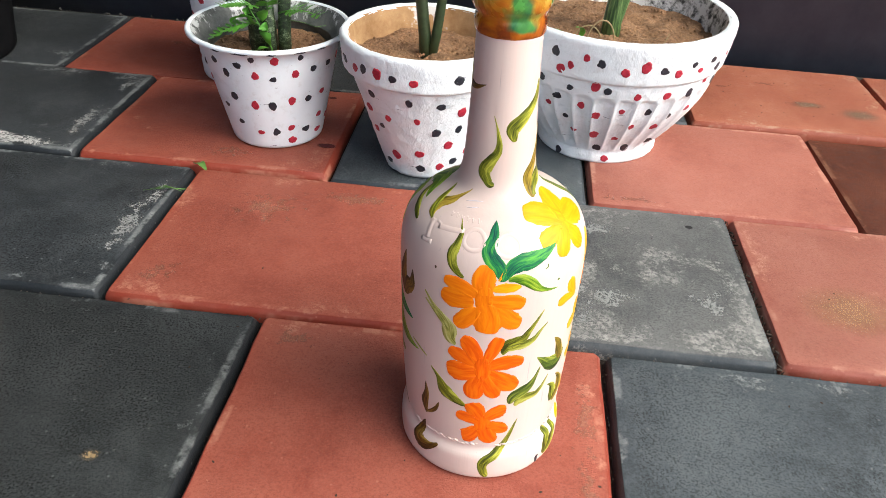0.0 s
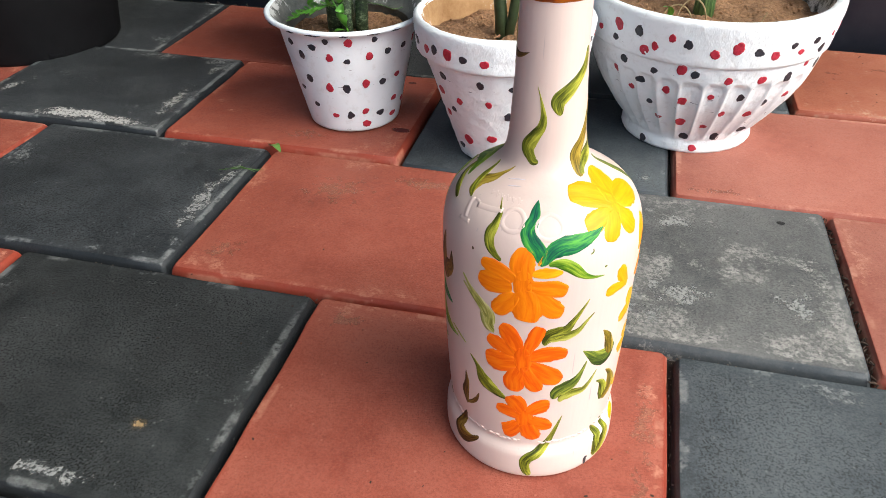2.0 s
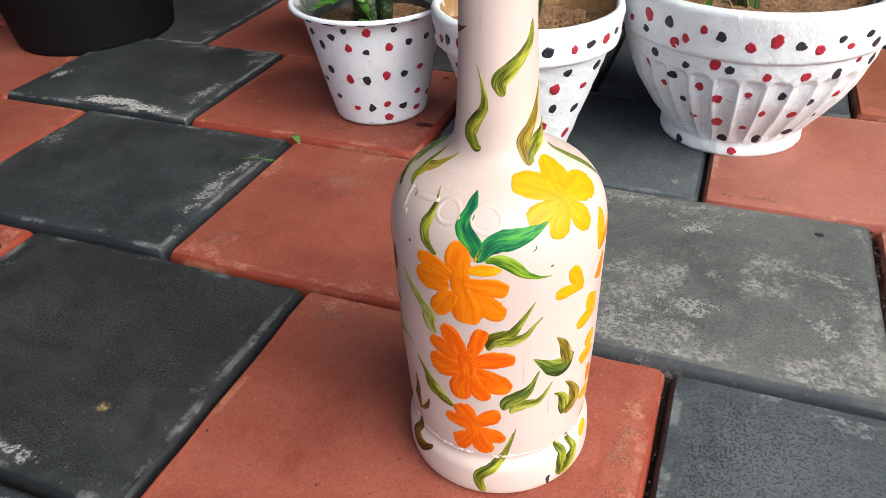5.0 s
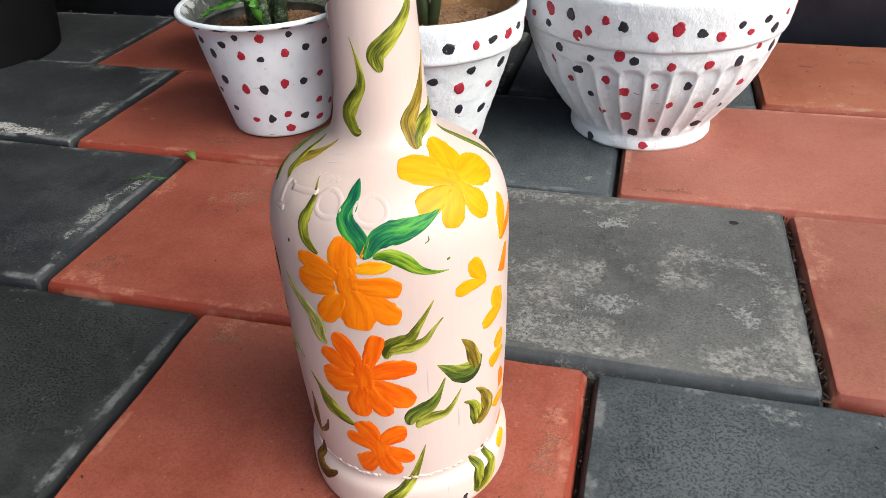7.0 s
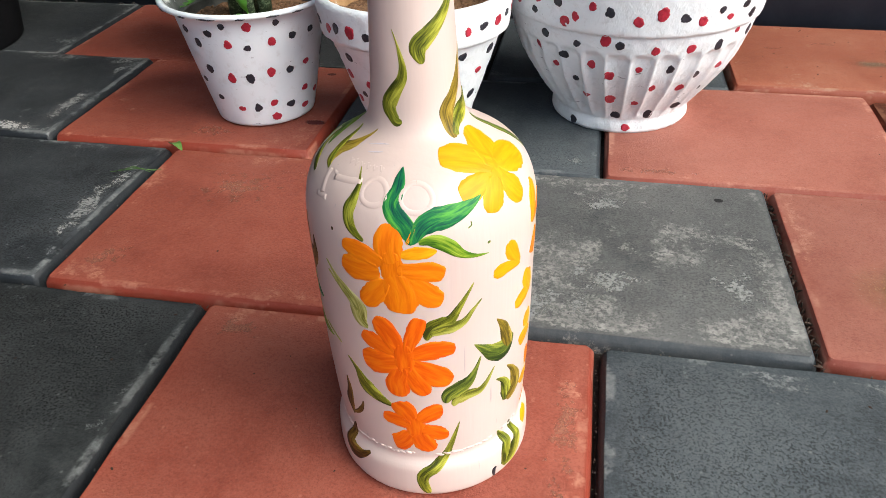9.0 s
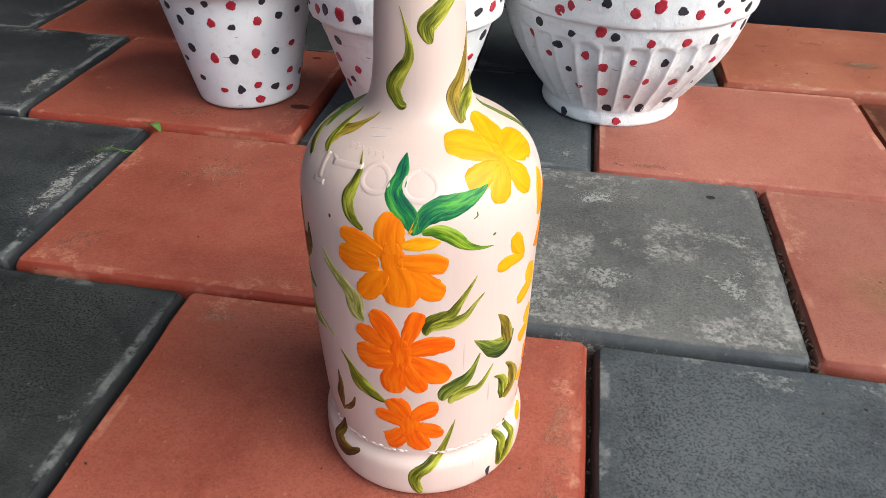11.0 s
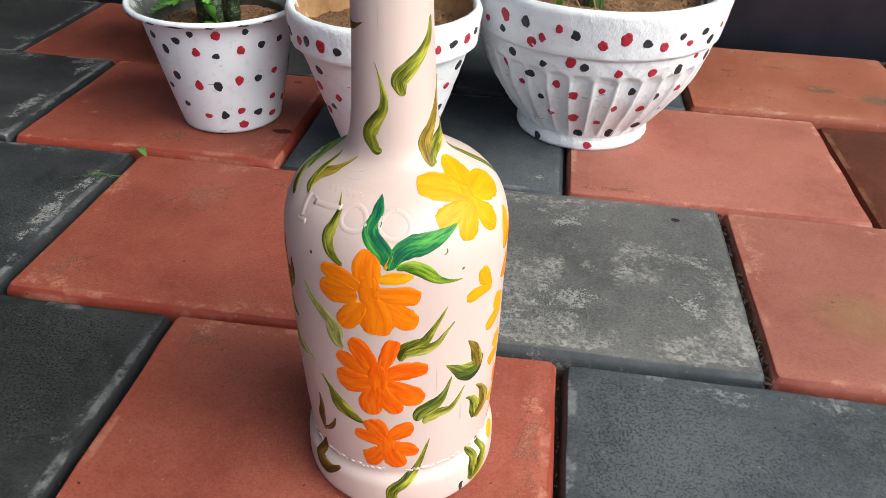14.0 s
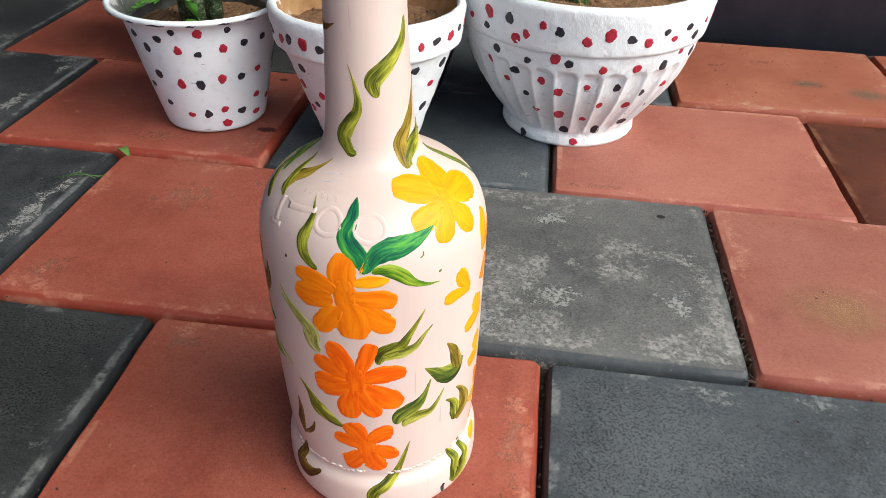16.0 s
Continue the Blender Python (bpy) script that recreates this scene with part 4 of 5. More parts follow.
def clay_pot(m):
    ob = thing("flower_pot", "rough white clay pot with thick collar, red and black dots", "flower pot", m, "white dotted flower pots")
    skin = [(0.0295, 0.0), (0.0308, 0.002), (0.0585, 0.0840)]
    wall = [(0.0308, 0.002)] + [(0.0308 + 0.0277 * t, 0.002 + 0.082 * t) for t in (i / 36 for i in range(1, 37))]
    part("body", lathe([(0.0, 0.003), (0.027, 0.003), (0.0290, 0.0)] + wall, 160, CLAY_SKIN), WHITE_ROUGH, ob, "lumpy white painted clay wall")
    collar = smooth_profile([(0.0580, 0.0838), (0.0612, 0.0832), (0.0628, 0.0845), (0.0634, 0.0920), (0.0645, 0.1020), (0.0644, 0.1062), (0.0625, 0.1082), (0.0600, 0.1078), (0.0588, 0.1055)], 0.002)
    part("collar", lathe(collar, 160, CLAY_SKIN), WHITE_ROUGH, ob, "thick white collar with uneven lower edge")
    part("inner_wall", lathe([(0.0592, 0.1066), (0.0570, 0.098), (0.0540, 0.085), (0.0500, 0.068)], 96, rough_skin(0.0007, 120)), CLAY_IN, ob, "bare ochre clay inside with white smears")
    soil_disc(0.0555, 0.0885, ob, 0.005)
    return ob, [skin[1], (0.0585, 0.0835), (0.0628, 0.0846), (0.0634, 0.0920), (0.0645, 0.102)]


MX, MY = 0.0709, 0.2119
pot, skin = clay_pot(pose(MX, MY, 0.0))
dots(skin, pot, ((-46, 92), (-26, 94), (-1, 92), (43, 94), (67, 95), (94, 96), (-49, 58), (-27, 55), (0, 57), (37, 64), (64, 61), (-49, 40), (-28, 21), (1, 26), (32, 34), (65, 22), (28, 12)), RED_DOT, 0.0036, CLAY_SKIN)
dots(skin, pot, ((-60, 94), (-37, 94), (-15, 93), (27, 94), (54, 95), (79, 96), (-39, 73), (-6, 73), (18, 71), (44, 76), (72, 74), (-37, 46), (17, 47), (39, 48), (64, 43), (-43, 12), (2, 11), (45, 15)), BLACK_DOT, 0.0038, CLAY_SKIN)
back_dots(skin, pot, (94, 72, 50, 24), 105, 290, 20, 0.0036, CLAY_SKIN)


def flute(a, r, z):
    up = max(0.0, min(1.0, (z - 0.0115) / 0.006)) * max(0.0, min(1.0, (0.0705 - z) / 0.0025))
    c = abs(math.sin(a * 16))
    arch = 1.0 if z < 0.062 else max(0.0, min(1.0, (c ** 0.5 - (z - 0.062) / 0.011) * 4))
    return -0.0029 * up * arch * (c ** 0.55) + 0.0005 * noise.noise(Vector((math.sin(a) * r, math.cos(a) * r, z)) * 150) + 0.0003 * noise.noise(Vector((math.sin(a) * r, math.cos(a) * r, z)) * 420)


def bowl_pot(m):
    ob = thing("flower_pot", "large fluted white cement bowl pot with red and black dots", "flower pot", m, "white dotted flower pots")
    skin = smooth_profile([(0.0500, 0.0), (0.0512, 0.0020), (0.0508, 0.0075), (0.0500, 0.0100), (0.0528, 0.0140), (0.0615, 0.0255), (0.0685, 0.0360), (0.0757, 0.0480), (0.0808, 0.0600), (0.0843, 0.0720), (0.0868, 0.0830)], 0.0016)

    part("body", lathe([(0.0, 0.004), (0.046, 0.004), (0.0485, 0.0)] + skin, 384, flute), WHITE_ROUGH, ob, "white cement wall with upright flutes")
    collar = smooth_profile([(0.0860, 0.0828), (0.0882, 0.0832), (0.0890, 0.0850), (0.0905, 0.0950), (0.0922, 0.1080), (0.0925, 0.1130), (0.0912, 0.1152), (0.0880, 0.1155), (0.0848, 0.1142)], 0.002)
    part("collar", lathe(collar, 200, flute), WHITE_ROUGH, ob, "broad plain white collar band")
    part("inner_wall", lathe([(0.0852, 0.1146), (0.0825, 0.105), (0.079, 0.092), (0.073, 0.078)], 128, rough_skin(0.0008, 140)), CEMENT_IN, ob, "stained grey cement inside")
    soil_disc(0.0806, 0.0950, ob, 0.006)
    return ob, skin[1:] + [(0.0885, 0.0834), (0.0905, 0.095), (0.0922, 0.108)]


RX, RY = 0.2132, 0.2850
pot, skin = bowl_pot(pose(RX, RY, 0.0))
dots(skin, pot, ((-56, 94), (-43, 102), (-17, 102), (-24, 94), (-29, 89), (1, 94), (10, 99), (27, 93), (40, 93), (50, 81), (62, 99), (-49, 65), (-11, 80), (10, 74), (26, 74), (-39, 54), (-18, 60), (-9, 53), (5, 59), (-23, 33), (-8, 31), (7, 28), (14, 43), (31, 41), (53, 53), (5, 5)), RED_DOT, 0.0035, flute)
dots(skin, pot, ((-32, 102), (-45, 92), (-10, 99), (19, 96), (35, 99), (48, 99), (55, 91), (63, 76), (-41, 77), (-24, 75), (-5, 77), (41, 73), (-59, 55), (-32, 64), (20, 59), (37, 51), (51, 34), (-28, 46), (21, 16), (42, 20), (-40, 4), (-4, 15)), BLACK_DOT, 0.0036, flute)
back_dots(skin, pot, (100, 76, 55, 32), 75, 280, 16, 0.004, flute)

# big black nursery pot at the side
nursery = thing("nursery_pot", "black plastic nursery pot with a notched foot", "flower pot", pose(-0.447, 0.339, 0.0))
part("body", lathe([(0.0, 0.005), (0.074, 0.005), (0.076, 0.0)] + smooth_profile([(0.0800, 0.0), (0.0812, 0.002), (0.0905, 0.070), (0.1000, 0.150), (0.1045, 0.192)], 0.006) + [(0.1100, 0.193), (0.1105, 0.204), (0.1070, 0.205), (0.1030, 0.203), (0.0960, 0.150), (0.0940, 0.140)], 96), BLACK_PLASTIC, nursery, "black plastic wall")
for a in (50, 170, 290):
    cut = box((0.017, 0.0045, 0.012), (0, -0.0797, 0.006), 0.0008)
    bmesh.ops.transform(cut, matrix=Matrix.Rotation(radians(a), 4, "Z"), verts=cut.verts)
    part("foot_notch", cut, BLACK_PLASTIC, nursery)
soil_disc(0.0958, 0.155, nursery)


# ---- plants ----
def frond(base, way, length, pairs, parent):
    """A feathery leaf: thin midrib with paired oval leaflets, joined into one mesh."""
    way = Vector(way).normalized()
    side = way.cross(Vector((0, 0, 1))).normalized()
    pts = [Vector(base) + way * length * t + Vector((0, 0, -0.35 * length * t * t)) for t in (0, 0.25, 0.5, 0.75, 1.0)]
    bm = tube(pts, [0.0007, 0.0006, 0.0005, 0.0004, 0.0003], 6)
    for i in range(pairs):
        t = 0.18 + 0.8 * i / (pairs - 1)
        p = Vector(base) + way * length * t + Vector((0, 0, -0.35 * length * t * t))
        for sgn in (-1, 1):
            d = (side * sgn + way * 0.45 + Vector((0, 0, random.uniform(-0.1, 0.25)))).normalized()
            l, w = length * (0.44 - 0.20 * t), length * 0.058
            n = d.cross(way).normalized()
            c = n.cross(d)
            row = []
            for q, ww in ((0, 0.1), (0.25, 0.8), (0.55, 1.0), (0.8, 0.7), (1.0, 0.05)):
                m = p + d * l * q + Vector((0, 0, -0.12 * l * q * q))
                row.append([bm.verts.new(m + c * w * ww), bm.verts.new(m - n * w * 0.12 * sgn), bm.verts.new(m - c * w * ww)])
            for r0, r1 in zip(row, row[1:]):
                bm.faces.new((r0[0], r0[1], r1[1], r1[0]))
                bm.faces.new((r0[1], r0[2], r1[2], r1[1]))
    return part("frond", bm, LEAF, parent, "bright green feathery leaf")


def blade(points, width, parent, material, name="leaf"):
    """A single folded leaf with a wavy rim along points."""
    bm = bmesh.new()
    dense = [Vector(p) for p in smooth_spine(points, 10)]
    rows = []
    for k, p in enumerate(dense):
        d = (dense[min(k + 1, 10)] - dense[max(k - 1, 0)]).normalized()
        s = d.cross(Vector((0.1, 0.2, 1))).normalized()
        w = width * math.sin(math.pi * min(0.985, max(0.02, k / 10))) ** 0.8 * 0.5
        row = []
        for u in (-1, -0.5, 0, 0.5, 1):
            q = w * u * (1 + 0.10 * noise.noise(Vector((k * 0.9, u * 2, width * 900))))
            row.append(bm.verts.new(p + s * q + s.cross(d) * (w * 0.30 * u * u + w * 0.10 * noise.noise(Vector((k * 0.5, u, width * 500))))))
        rows.append(row)
    for r0, r1 in zip(rows, rows[1:]):
        for j in range(4):
            bm.faces.new((r0[j], r0[j + 1], r1[j + 1], r1[j]))
    return part(name, bm, material, parent)


plant = thing("potted_plant", "green succulent stems with feathery leaves in the plastic pot", "plant", pose(LX, LY, LZ + 0.062))
part("stem", tube([(-0.006, 0.004, -0.004), (-0.008, 0.006, 0.03), (-0.012, 0.010, 0.09), (-0.010, 0.012, 0.16)], [0.0115, 0.0108, 0.0098, 0.0075], 20, 0.12), STEM_GREY, plant, "thick speckled grey-green stem")
part("stem", tube([(0.012, -0.004, -0.004), (0.013, -0.003, 0.03), (0.016, 0.002, 0.09), (0.020, 0.004, 0.15)], [0.0052, 0.0050, 0.0046, 0.0036], 16, 0.10), STEM_GREY, plant, "slim speckled stem")
part("stem", tube([(0.004, -0.010, -0.004), (0.003, -0.010, 0.02), (0.004, -0.008, 0.06)], [0.0046, 0.0044, 0.0032], 14, 0.10), STEM_GREY, plant, "short grey-green stem")
for base, way, length, pairs in (((-0.004, -0.015, 0.032), (-1, -0.30, 0.05), 0.034, 9), ((0.012, -0.012, 0.040), (1.0, -0.25, 0.50), 0.038, 10), ((0.004, -0.014, 0.044), (0.25, -0.6, 0.6), 0.026, 8),
                                 ((-0.004, -0.010, 0.042), (-0.7, -0.5, 0.5), 0.032, 9), ((0.010, -0.004, 0.050), (0.8, 0.2, 0.7), 0.034, 9), ((-0.012, 0.002, 0.05), (-1, 0.3, 0.6), 0.032, 9)):
    frond(base, way, length, pairs, plant)
for points, width in (([(0.005, -0.017, 0.016), (0.003, -0.021, 0.022), (0.003, -0.022, 0.029), (0.004, -0.019, 0.035)], 0.010), ([(0.004, -0.017, 0.014), (0.001, -0.021, 0.015), (-0.003, -0.023, 0.014), (-0.007, -0.023, 0.011)], 0.008),
                      ([(-0.004, -0.016, 0.030), (-0.008, -0.020, 0.034), (-0.010, -0.021, 0.040), (-0.009, -0.019, 0.045)], 0.012), ([(0.000, -0.016, 0.034), (0.002, -0.020, 0.040), (0.006, -0.021, 0.044), (0.010, -0.019, 0.046)], 0.010),
                      ([(-0.006, -0.015, 0.036), (-0.013, -0.018, 0.037), (-0.019, -0.019, 0.036), (-0.024, -0.018, 0.032)], 0.010)):
    blade(points, width, plant, LEAF)
part("petiole", tube([(0.005, -0.012, 0.000), (0.006, -0.017, 0.014), (0.000, -0.017, 0.028), (-0.010, -0.017, 0.046)], [0.0007, 0.0006, 0.0005, 0.0004], 6), LEAF, plant)
part("tendril", tube([(0.015, 0.004, 0.030), (0.026, 0.006, 0.028), (0.036, 0.004, 0.026), (0.044, 0.004, 0.028)], [0.0005, 0.0004, 0.0004, 0.0003], 6), STEM_GREEN, plant)

plant = thing("potted_plant", "two dark green stems rising from the clay pot", "plant", pose(MX, MY, 0.084))
part("stem", tube([(-0.001, 0.004, -0.005), (-0.003, 0.003, 0.02), (-0.009, 0.002, 0.07), (-0.016, 0.004, 0.15)], [0.0052, 0.0046, 0.0042, 0.0034], 16, 0.08), STEM_DARK, plant)
part("stem", tube([(0.001, 0.003, -0.005), (0.006, 0.002, 0.020), (0.012, 0.003, 0.07), (0.016, 0.006, 0.14)], [0.0040, 0.0036, 0.0033, 0.0026], 16, 0.08), STEM_DARK, plant)

plant = thing("potted_plant", "thick ribbed green stem rising from the cement bowl", "plant", pose(RX, RY, 0.094))
part("stem", tube([(-0.003, -0.006, -0.006), (-0.003, -0.005, 0.010), (0.001, -0.003, 0.035), (0.010, 0.0, 0.075), (0.022, 0.002, 0.12)], [0.0078, 0.0076, 0.0086, 0.0095, 0.0080], 22, 0.10), STEM_GREEN, plant)
part("stem", tube([(0.000, -0.003, 0.020), (-0.008, -0.002, 0.06), (-0.018, 0.002, 0.11)], [0.0060, 0.0056, 0.0045], 16, 0.10), STEM_GREEN, plant)
for x, y, h in ((-0.034, -0.030, 0.014), (-0.024, -0.034, 0.020)):
    arc = [(x + 0.011 * (1 - math.cos(t)), y + 0.003 * math.sin(t * 0.5), h * math.sin(t) - 0.002) for t in (0.1 + 0.29 * k for k in range(11))]
    part("dry_shoot", tube(arc, [0.0004 + 0.0002 * math.sin(0.3 * k) for k in range(11)], 8), STRAW, plant)
blade([(-0.040, -0.036, 0.0), (-0.042, -0.038, 0.006), (-0.046, -0.040, 0.010), (-0.050, -0.041, 0.011)], 0.006, plant, LEAF)
blade([(-0.030, -0.034, 0.0), (-0.028, -0.036, 0.008), (-0.030, -0.039, 0.013), (-0.034, -0.042, 0.014)], 0.005, plant, LEAF)
part("stalk", tube([(0.030, -0.050, -0.002), (0.031, -0.050, 0.008), (0.034, -0.051, 0.018)], [0.0006, 0.0005, 0.0003], 6), STRAW, plant)

# ---- fallen leaves and crumbs ----
fallen = thing("fallen_leaf", "small green leaf lying on a joint between pavers", "leaf", pose(-0.097, 0.1625, 0.0015))
blade([(-0.006, 0.005, 0.0005), (-0.003, 0.002, 0.0035), (0.001, -0.001, 0.0045), (0.006, -0.004, 0.001)], 0.0085, fallen, DULL_LEAF, "blade")
sprig = thing("grass_sprig", "thin green grass blades on a dark paver", "grass", pose(-0.104, 0.125, 0.003))
for k in range(3):
    part("blade", tube([(-0.020 + k * 0.004, -0.004 + 0.003 * k, 0.0005), (-0.004, 0.0, 0.002 + 0.001 * k), (0.014 - 0.003 * k, 0.003 - 0.002 * k, 0.001)], [0.00015, 0.0003, 0.00015], 6), DULL_LEAF, sprig)
dry = thing("dry_leaf", "dark brown curled dry leaf on a red paver", "leaf", pose(-0.214, -0.024, 0.0012))
blade([(-0.012, -0.002, 0.0005), (-0.005, 0.002, 0.0022), (0.003, 0.001, 0.0026), (0.011, 0.003, 0.0008)], 0.015, dry, DRY, "blade")

crumbs = bmesh.new()
for i in range(150):
    x, y = random.uniform(-0.55, 0.62), random.uniform(-0.25, 0.48)
    if i < 60:
        x, y = random.uniform(0.31, 0.52), random.uniform(0.34, 0.48)
    elif i < 72:
        x, y = random.uniform(0.01, 0.20), random.uniform(-0.15, 0.0)
    r = random.uniform(0.0002, 0.0006)
    bmesh.ops.create_icosphere(crumbs, subdivisions=1, radius=1, matrix=Matrix.Translation((x, y, 0.0055)) @ Matrix.Rotation(i * 1.7, 4, "Z") @ Matrix.Diagonal((r * 1.8, r, r * 0.6, 1)))
for i in range(140):
    x, y = 0.3035 + random.uniform(-0.0015, 0.002), random.uniform(0.005, 0.165)
    r = random.uniform(0.0004, 0.0012)
    bmesh.ops.create_icosphere(crumbs, subdivisions=1, radius=1, matrix=Matrix.Translation((x, y, random.uniform(-0.004, 0.0))) @ Euler((i, i * 2.1, i * 0.7)).to_matrix().to_4x4() @ Matrix.Diagonal((r * 2.2, r * 0.6, r * 0.6, 1)))
tagged(part("crumbs", crumbs, DRY, smooth=False), "dark crumbs of earth scattered on the pavers", "debris", kind="stuff")

# pale sand washed into the joints
SAND = simple("joint_sand", (0.05, 0.040, 0.032), (0.20, 0.16, 0.13), 240, 0.95, 0.4)
sand = bmesh.new()
for y, x0, x1, count in ((0.006, -0.30, 0.10, 260), (0.006, 0.10, 0.50, 120), (0.1663, -0.25, 0.20, 160), (-0.1543, -0.2, 0.4, 60)):
    for i in range(count):
        x = random.uniform(x0, x1)
        if noise.noise(Vector((x * 22, y * 50, 1))) < -0.15:
            continue
        r = random.uniform(0.00015, 0.0005)
        bmesh.ops.create_icosphere(sand, subdivisions=1, radius=1, matrix=Matrix.Translation((x, y + random.uniform(-0.0012, 0.0012), random.uniform(-0.006, -0.0035))) @ Euler((i, i * 1.7, 0)).to_matrix().to_4x4() @ Matrix.Diagonal((r * 1.8, r, r * 0.8, 1)))
for x, y0, y1 in ((0.001, -0.154, 0.006), (-0.1, 0.006, 0.166), (0.203, -0.154, 0.006)):
    for i in range(50):
        y = random.uniform(y0, y1)
        r = random.uniform(0.00015, 0.0004)
        bmesh.ops.create_icosphere(sand, subdivisions=1, radius=1, matrix=Matrix.Translation((x + random.uniform(-0.001, 0.001), y, random.uniform(-0.0065, -0.004))) @ Euler((i, i * 1.3, 0)).to_matrix().to_4x4() @ Matrix.Diagonal((r, r * 1.8, r * 0.8, 1)))
tagged(part("joint_sand", sand, SAND, smooth=False), "pale sand grains washed into the joints between pavers", "sand", kind="stuff")

# ---- stains on the pavers ----
def stain_material(name, colour, grain, strength, spread=(0.10, 0.55)):
    """A dried stain that fades out to its rim."""
    m = Mat(name, 0.8)
    n = m.noise(grain, 6, 0.7)
    grad = m.t.nodes.new("ShaderNodeTexGradient")
    grad.gradient_type = "SPHERICAL"
    m.link(m.vec("UV"), grad.inputs[0])
    m.color(m.ramp(n, [(0.3, tuple(c * 0.7 for c in colour)), (0.7, colour)]))
    low, high = spread
    m.link(m.ramp(m.math("MULTIPLY", grad.outputs[1], m.math("ADD", n, 0.25)), [(low, 0.0), (high, strength)]), m.b.inputs["Alpha"])
    return m.m


def top_at(x, y):
    """The height of the paver's top at x, y."""
    m = min((p.matrix_basis for p in PAVERS), key=lambda q: max(abs(q.translation.x - x) / TW, abs(q.translation.y - y) / TD))
    n, c = m.col[2], m.translation
    return c.z - (n[0] * (x - c.x) + n[1] * (y - c.y)) / n[2]


def flaked(name, colour, grain, amount, strength):
    """A broken crust or scrape: ragged flakes, thinning out to the rim."""
    m = Mat(name, 0.85)
    n = m.noise(grain, 10, 0.8)
    fine = m.noise(grain * 6, 4, 0.7)
    grad = m.t.nodes.new("ShaderNodeTexGradient")
    grad.gradient_type = "SPHERICAL"
    m.link(m.vec("UV"), grad.inputs[0])
    m.color(m.ramp(fine, [(0.3, tuple(c * 0.65 for c in colour)), (0.65, colour)]))
    score = m.math("ADD", m.math("MULTIPLY", grad.outputs[1], 0.55), m.math("MULTIPLY", m.math("SUBTRACT", n, 0.5), 2.4))
    cover = m.ramp(m.math("ADD", score, amount), [(0.40, 0.0), (0.50, strength)])
    m.link(m.math("MULTIPLY", cover, m.ramp(fine, [(0.36, 0.15), (0.50, 1.0)])), m.b.inputs["Alpha"])
    m.bump(n, 0.4, 0.0008)
    return m.m


def stain(x, y, rx, ry, material, parent):
    """A thin patch that lies on the pavers."""
    z = top_at(x, y) + 0.0004
    bm = bmesh.new()
    uv = bm.loops.layers.uv.new()
    hub = bm.verts.new((x, y, z))
    ring = [bm.verts.new((x + rx * math.cos(t), y + ry * math.sin(t), z)) for t in (2 * math.pi * i / 28 for i in range(28))]
    for i in range(28):
        f = bm.faces.new((hub, ring[i], ring[(i + 1) % 28]))
        for loop in f.loops:
            c = loop.vert.co
            loop[uv].uv = ((c.x - x) / rx, (c.y - y) / ry)
    part("stain", bm, material, parent)


# ---- pavers, row by row ----
TW, TD, X0, Y0 = 0.202, 0.1603, 0.001, 0.006


def paver(w, d, seed, steps=9):
    """A cement paver with a low rounded, slightly ragged shoulder, top at z 0."""
    bm = bmesh.new()
    rings = []
    for inset, z in ((0.0012, -0.05), (0.0012, -0.0080), (0.0015, -0.0056), (0.0019, -0.0034), (0.0027, -0.0017), (0.0034, -0.0008), (0.0038, -0.0001), (0.0046, 0.0)):
        x, y = w / 2 - inset, d / 2 - inset
        c = 0.0020
        ring = []
        for p, q in (((x, -y + c), (x, y - c)), ((x - c, y), (-x + c, y)), ((-x, y - c), (-x, -y + c)), ((-x + c, -y), (x - c, -y))):
            p, q = Vector((*p, z)), Vector((*q, z))
            out = Vector((q.y - p.y, p.x - q.x, 0)).normalized()
            for i in range(steps):
                v = p.lerp(q, i / (steps - 1))
                n = noise.noise(Vector((v.x * 60, v.y * 60, seed * 9.1))) + 0.6 * noise.noise(Vector((v.x * 170, v.y * 170, seed * 5.3)))
                ring.append(bm.verts.new(v + out * (0.0006 * n) + Vector((0, 0, 0.0003 * n if z < 0 else 0.0))))
        rings.append(ring)
    total = 4 * steps
    for p, q in zip(rings, rings[1:]):
        for i in range(total):
            bm.faces.new((p[i], p[(i + 1) % total], q[(i + 1) % total], q[i]))
    bm.faces.new(rings[-1])
    me = bpy.data.meshes.new("paver")
    bmesh.ops.recalc_face_normals(bm, faces=bm.faces)
    bm.to_mesh(me)
    bm.free()
    return me


def paver_mesh(material):
    """Three alike pavers of one colour."""
    made = []
    for k in range(3):
        me = paver(TW, TD, k + len(material.name))
        me.materials.append(material)
        me.shade_smooth()
        me.set_sharp_from_angle(angle=radians(40))
        made.append(me)
    return made


PAVERS = []
pavement = thing("pavement", "red and black cement pavers laid in staggered rows", "pavement", kind="structure")
MESH = {"r": paver_mesh(RED_TILE), "b": paver_mesh(BLACK_TILE), "d": paver_mesh(DUSTY_TILE), "s": paver_mesh(SLATE_TILE), "p": paver_mesh(SHEEN_PALE_TILE), "c": paver_mesh(SHADED_COAL_TILE), "e": paver_mesh(BROWN_TILE), "o": paver_mesh(ORANGE_TILE)}
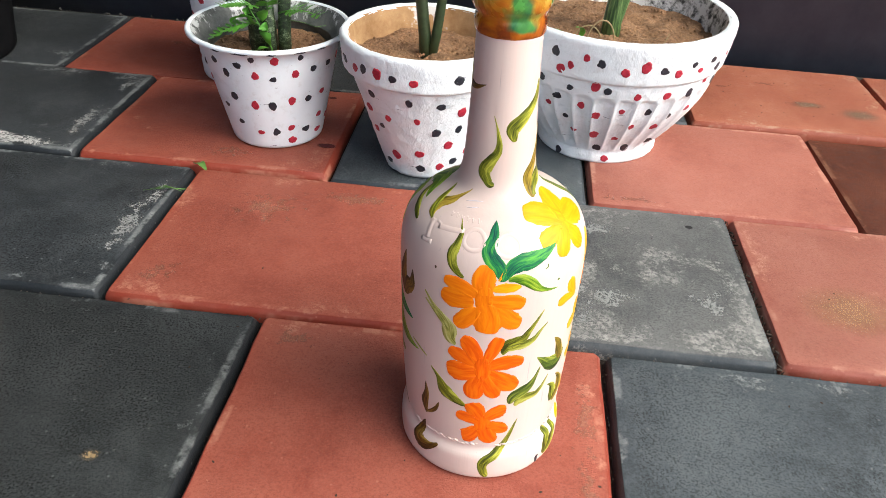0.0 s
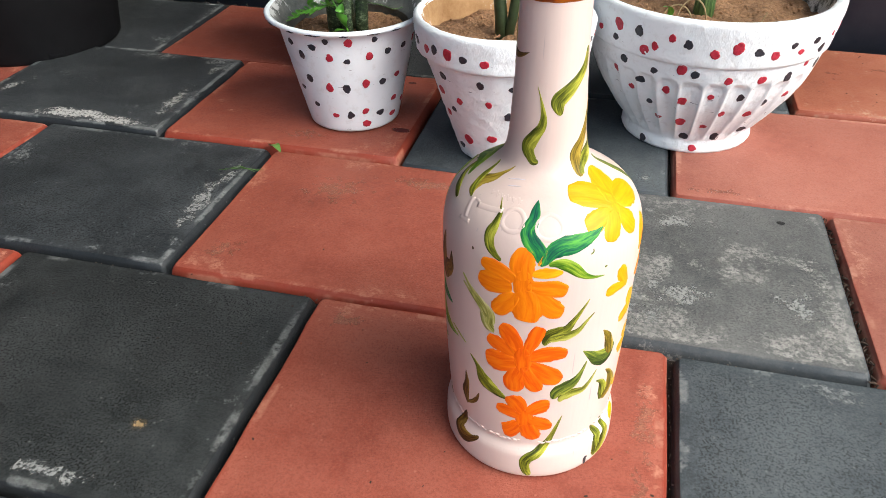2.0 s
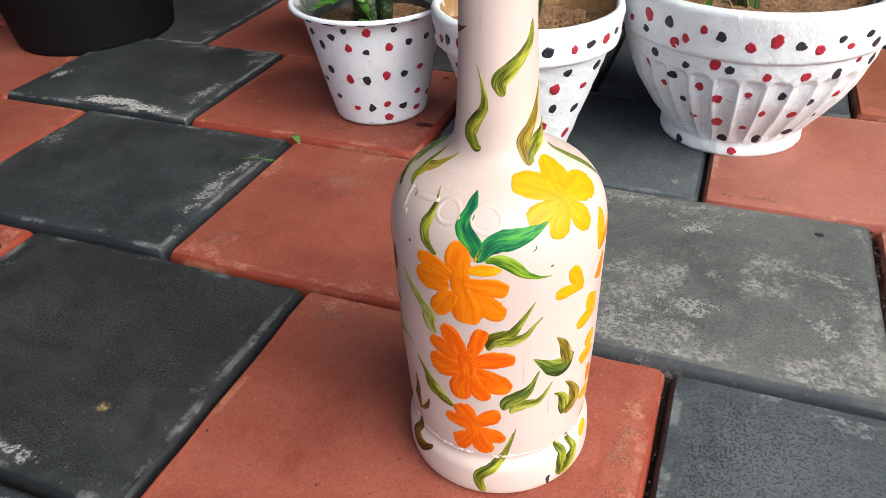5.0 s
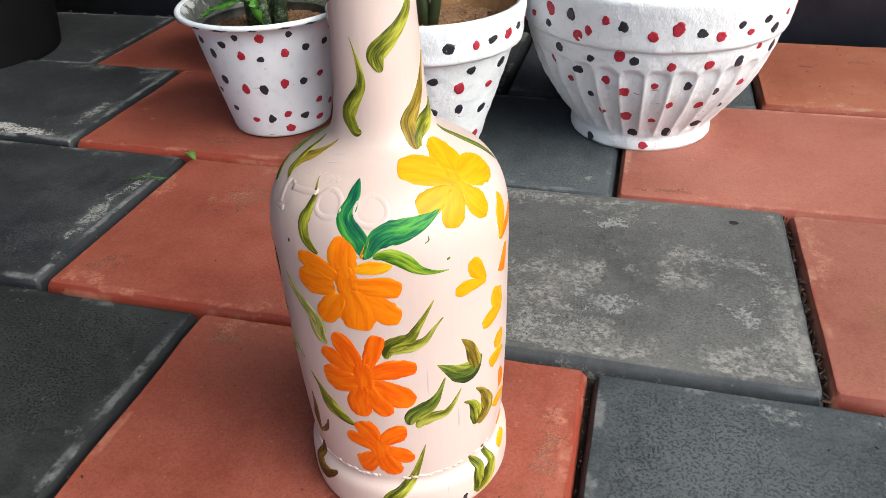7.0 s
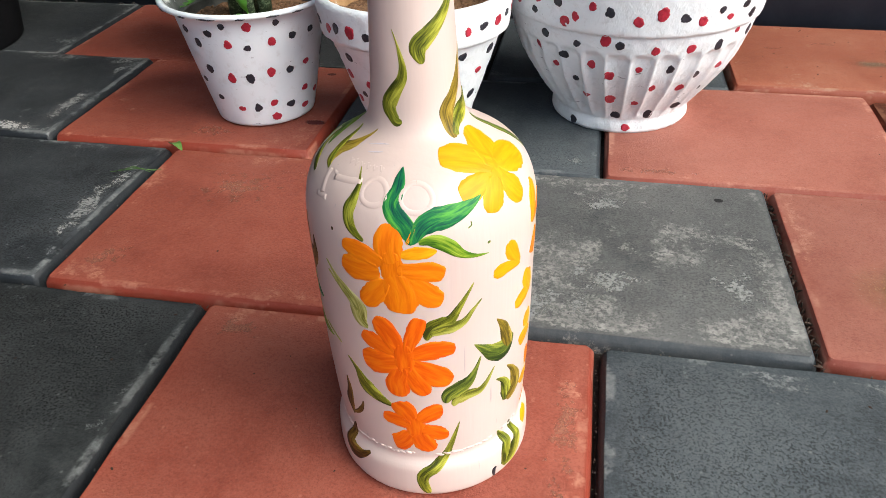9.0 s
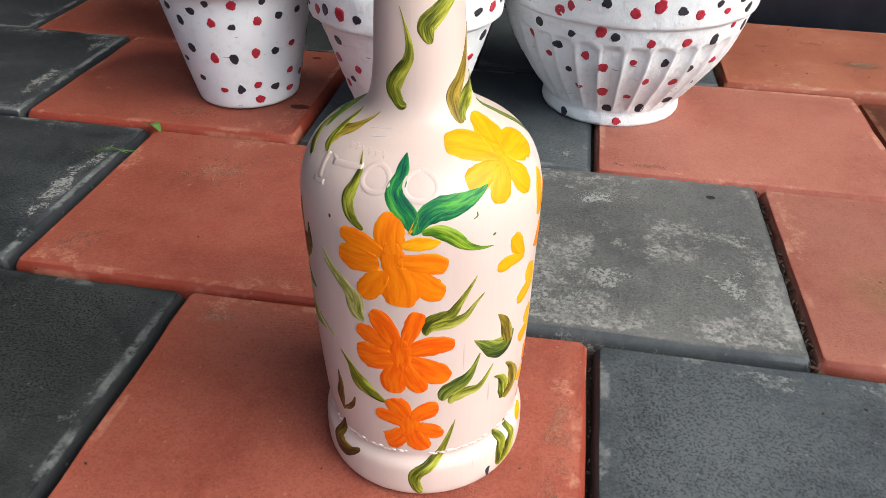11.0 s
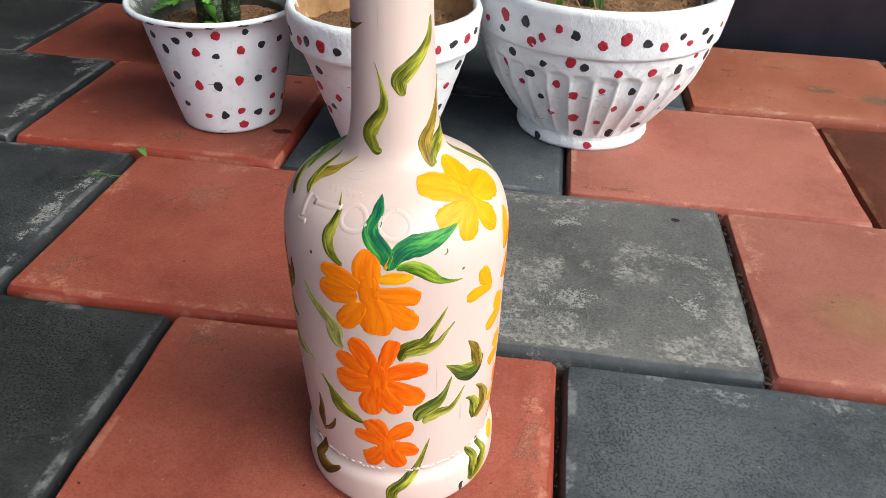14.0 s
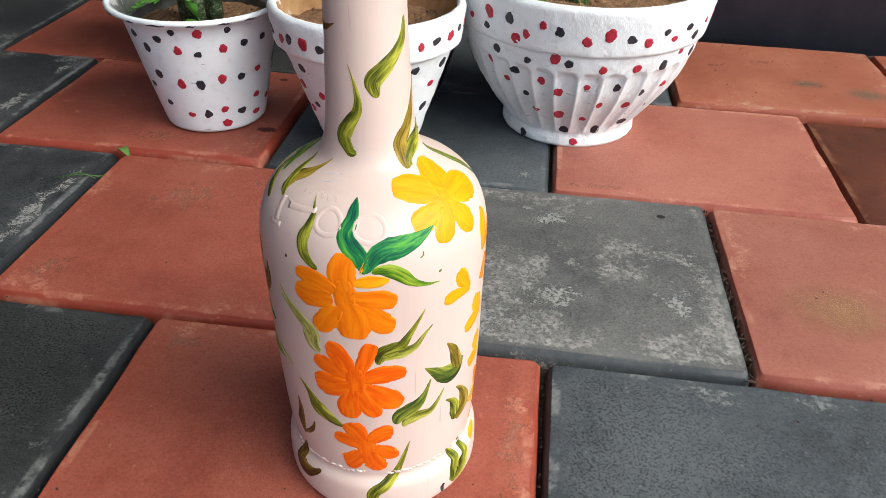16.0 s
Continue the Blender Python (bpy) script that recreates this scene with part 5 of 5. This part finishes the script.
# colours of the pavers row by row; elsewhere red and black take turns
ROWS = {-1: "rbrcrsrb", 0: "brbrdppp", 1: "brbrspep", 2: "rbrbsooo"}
LIFTS = {(1, -0.1): 0.0030, (0, 0.0): 0.0008, (0, 0.2): 0.0020, (0, -0.2): 0.0015, (0, 0.4): 0.001, (1, 0.5): -0.004, (2, 0.4): 0.002, (1, -0.3): 0.003, (-1, 0.3): -0.0005, (-1, -0.1): 0.0002, (-1, 0.1): 0.0004}
for row in range(-9, 3):
    left = -0.7 if row % 2 == 0 else -0.8
    for k in range(11):
        c = ROWS[row][k] if row in ROWS and k < 8 else "br"[(k + (row % 4 > 1)) % 2]
        x = round(left + (k + 0.5) * 0.2, 2)
        lift = LIFTS.get((row, x), random.uniform(-0.001, 0.001))
        ob = new("paver", MESH[c][(k + row * 2) % 3])
        ob.parent = pavement
        ob.matrix_basis = pose(X0 + x * TW / 0.2 + random.uniform(-0.0006, 0.0006), Y0 + (row + 0.5) * TD, lift, random.uniform(-0.25, 0.25), random.uniform(-0.2, 0.2), random.uniform(-0.15, 0.15))
        PAVERS.append(ob)

DROP = stain_material("dried_red_paint", (0.10, 0.010, 0.012), 200, 0.9, (0.2, 0.4))
CLEAN = flaked("chalky_scrape", (0.47, 0.195, 0.125), 130, 0.07, 0.62)
OCHRE_STAIN, GREY_STAIN = stain_material("ochre_stain", (0.42, 0.27, 0.12), 70, 0.34), stain_material("grey_green_stain", (0.22, 0.20, 0.13), 90, 0.45)
SPATTER = stain_material("ochre_spatter", (0.36, 0.26, 0.14), 620, 0.6, (0.40, 0.62))
PLASTER, DUST = flaked("dried_plaster", (0.48, 0.48, 0.46), 70, 0.26, 1.0), flaked("pale_scuff", (0.29, 0.30, 0.29), 75, 0.06, 0.85)
PIT = stain_material("small_pit", (0.012, 0.012, 0.012), 300, 0.95, (0.2, 0.35))
for x, y, rx, ry, material in ((0.362, 0.066, 0.040, 0.030, OCHRE_STAIN), (-0.047, -0.107, 0.010, 0.008, SPATTER), (0.425, 0.390, 0.022, 0.010, GREY_STAIN), (0.471, 0.376, 0.024, 0.016, GREY_STAIN),
                               (-0.027, 0.307, 0.006, 0.004, DROP), (-0.010, 0.214, 0.012, 0.006, DROP), (-0.218, 0.417, 0.014, 0.007, CLEAN), (0.394, 0.437, 0.016, 0.006, CLEAN), (0.347, 0.420, 0.012, 0.005, CLEAN)):
    stain(x, y, rx, ry, material, pavement)
# plaster splashed on the black pavers and worn paint along the edges
for x, y, rx, ry, material in ((-0.290, 0.181, 0.044, 0.011, PLASTER), (-0.255, 0.1785, 0.032, 0.009, PLASTER), (-0.222, 0.222, 0.013, 0.045, DUST), (-0.219, 0.285, 0.010, 0.030, DUST), (-0.384, 0.219, 0.012, 0.024, DUST),
                               (-0.118, 0.078, 0.013, 0.050, DUST), (-0.115, 0.120, 0.010, 0.030, DUST), (0.183, 0.188, 0.014, 0.015, DUST), (0.168, 0.030, 0.052, 0.020, DUST), (0.205, 0.052, 0.034, 0.018, DUST), (0.275, 0.055, 0.022, 0.026, DUST),
                               (0.205, 0.131, 0.036, 0.012, DUST), (0.273, 0.145, 0.0042, 0.0030, PIT), (-0.075, -0.141, 0.050, 0.008, DUST)):
    stain(x, y, rx, ry, material, pavement)
for x, y, rx, ry in ((0.1895, -0.050, 0.009, 0.055), (0.190, -0.100, 0.008, 0.030), (0.235, 0.180, 0.036, 0.007), (0.026, -0.013, 0.018, 0.011), (-0.030, 0.118, 0.034, 0.030), (-0.075, 0.035, 0.016, 0.022), (0.030, 0.140, 0.05, 0.012), (-0.085, 0.190, 0.030, 0.012)):
    stain(x, y, rx, ry, CLEAN, pavement)
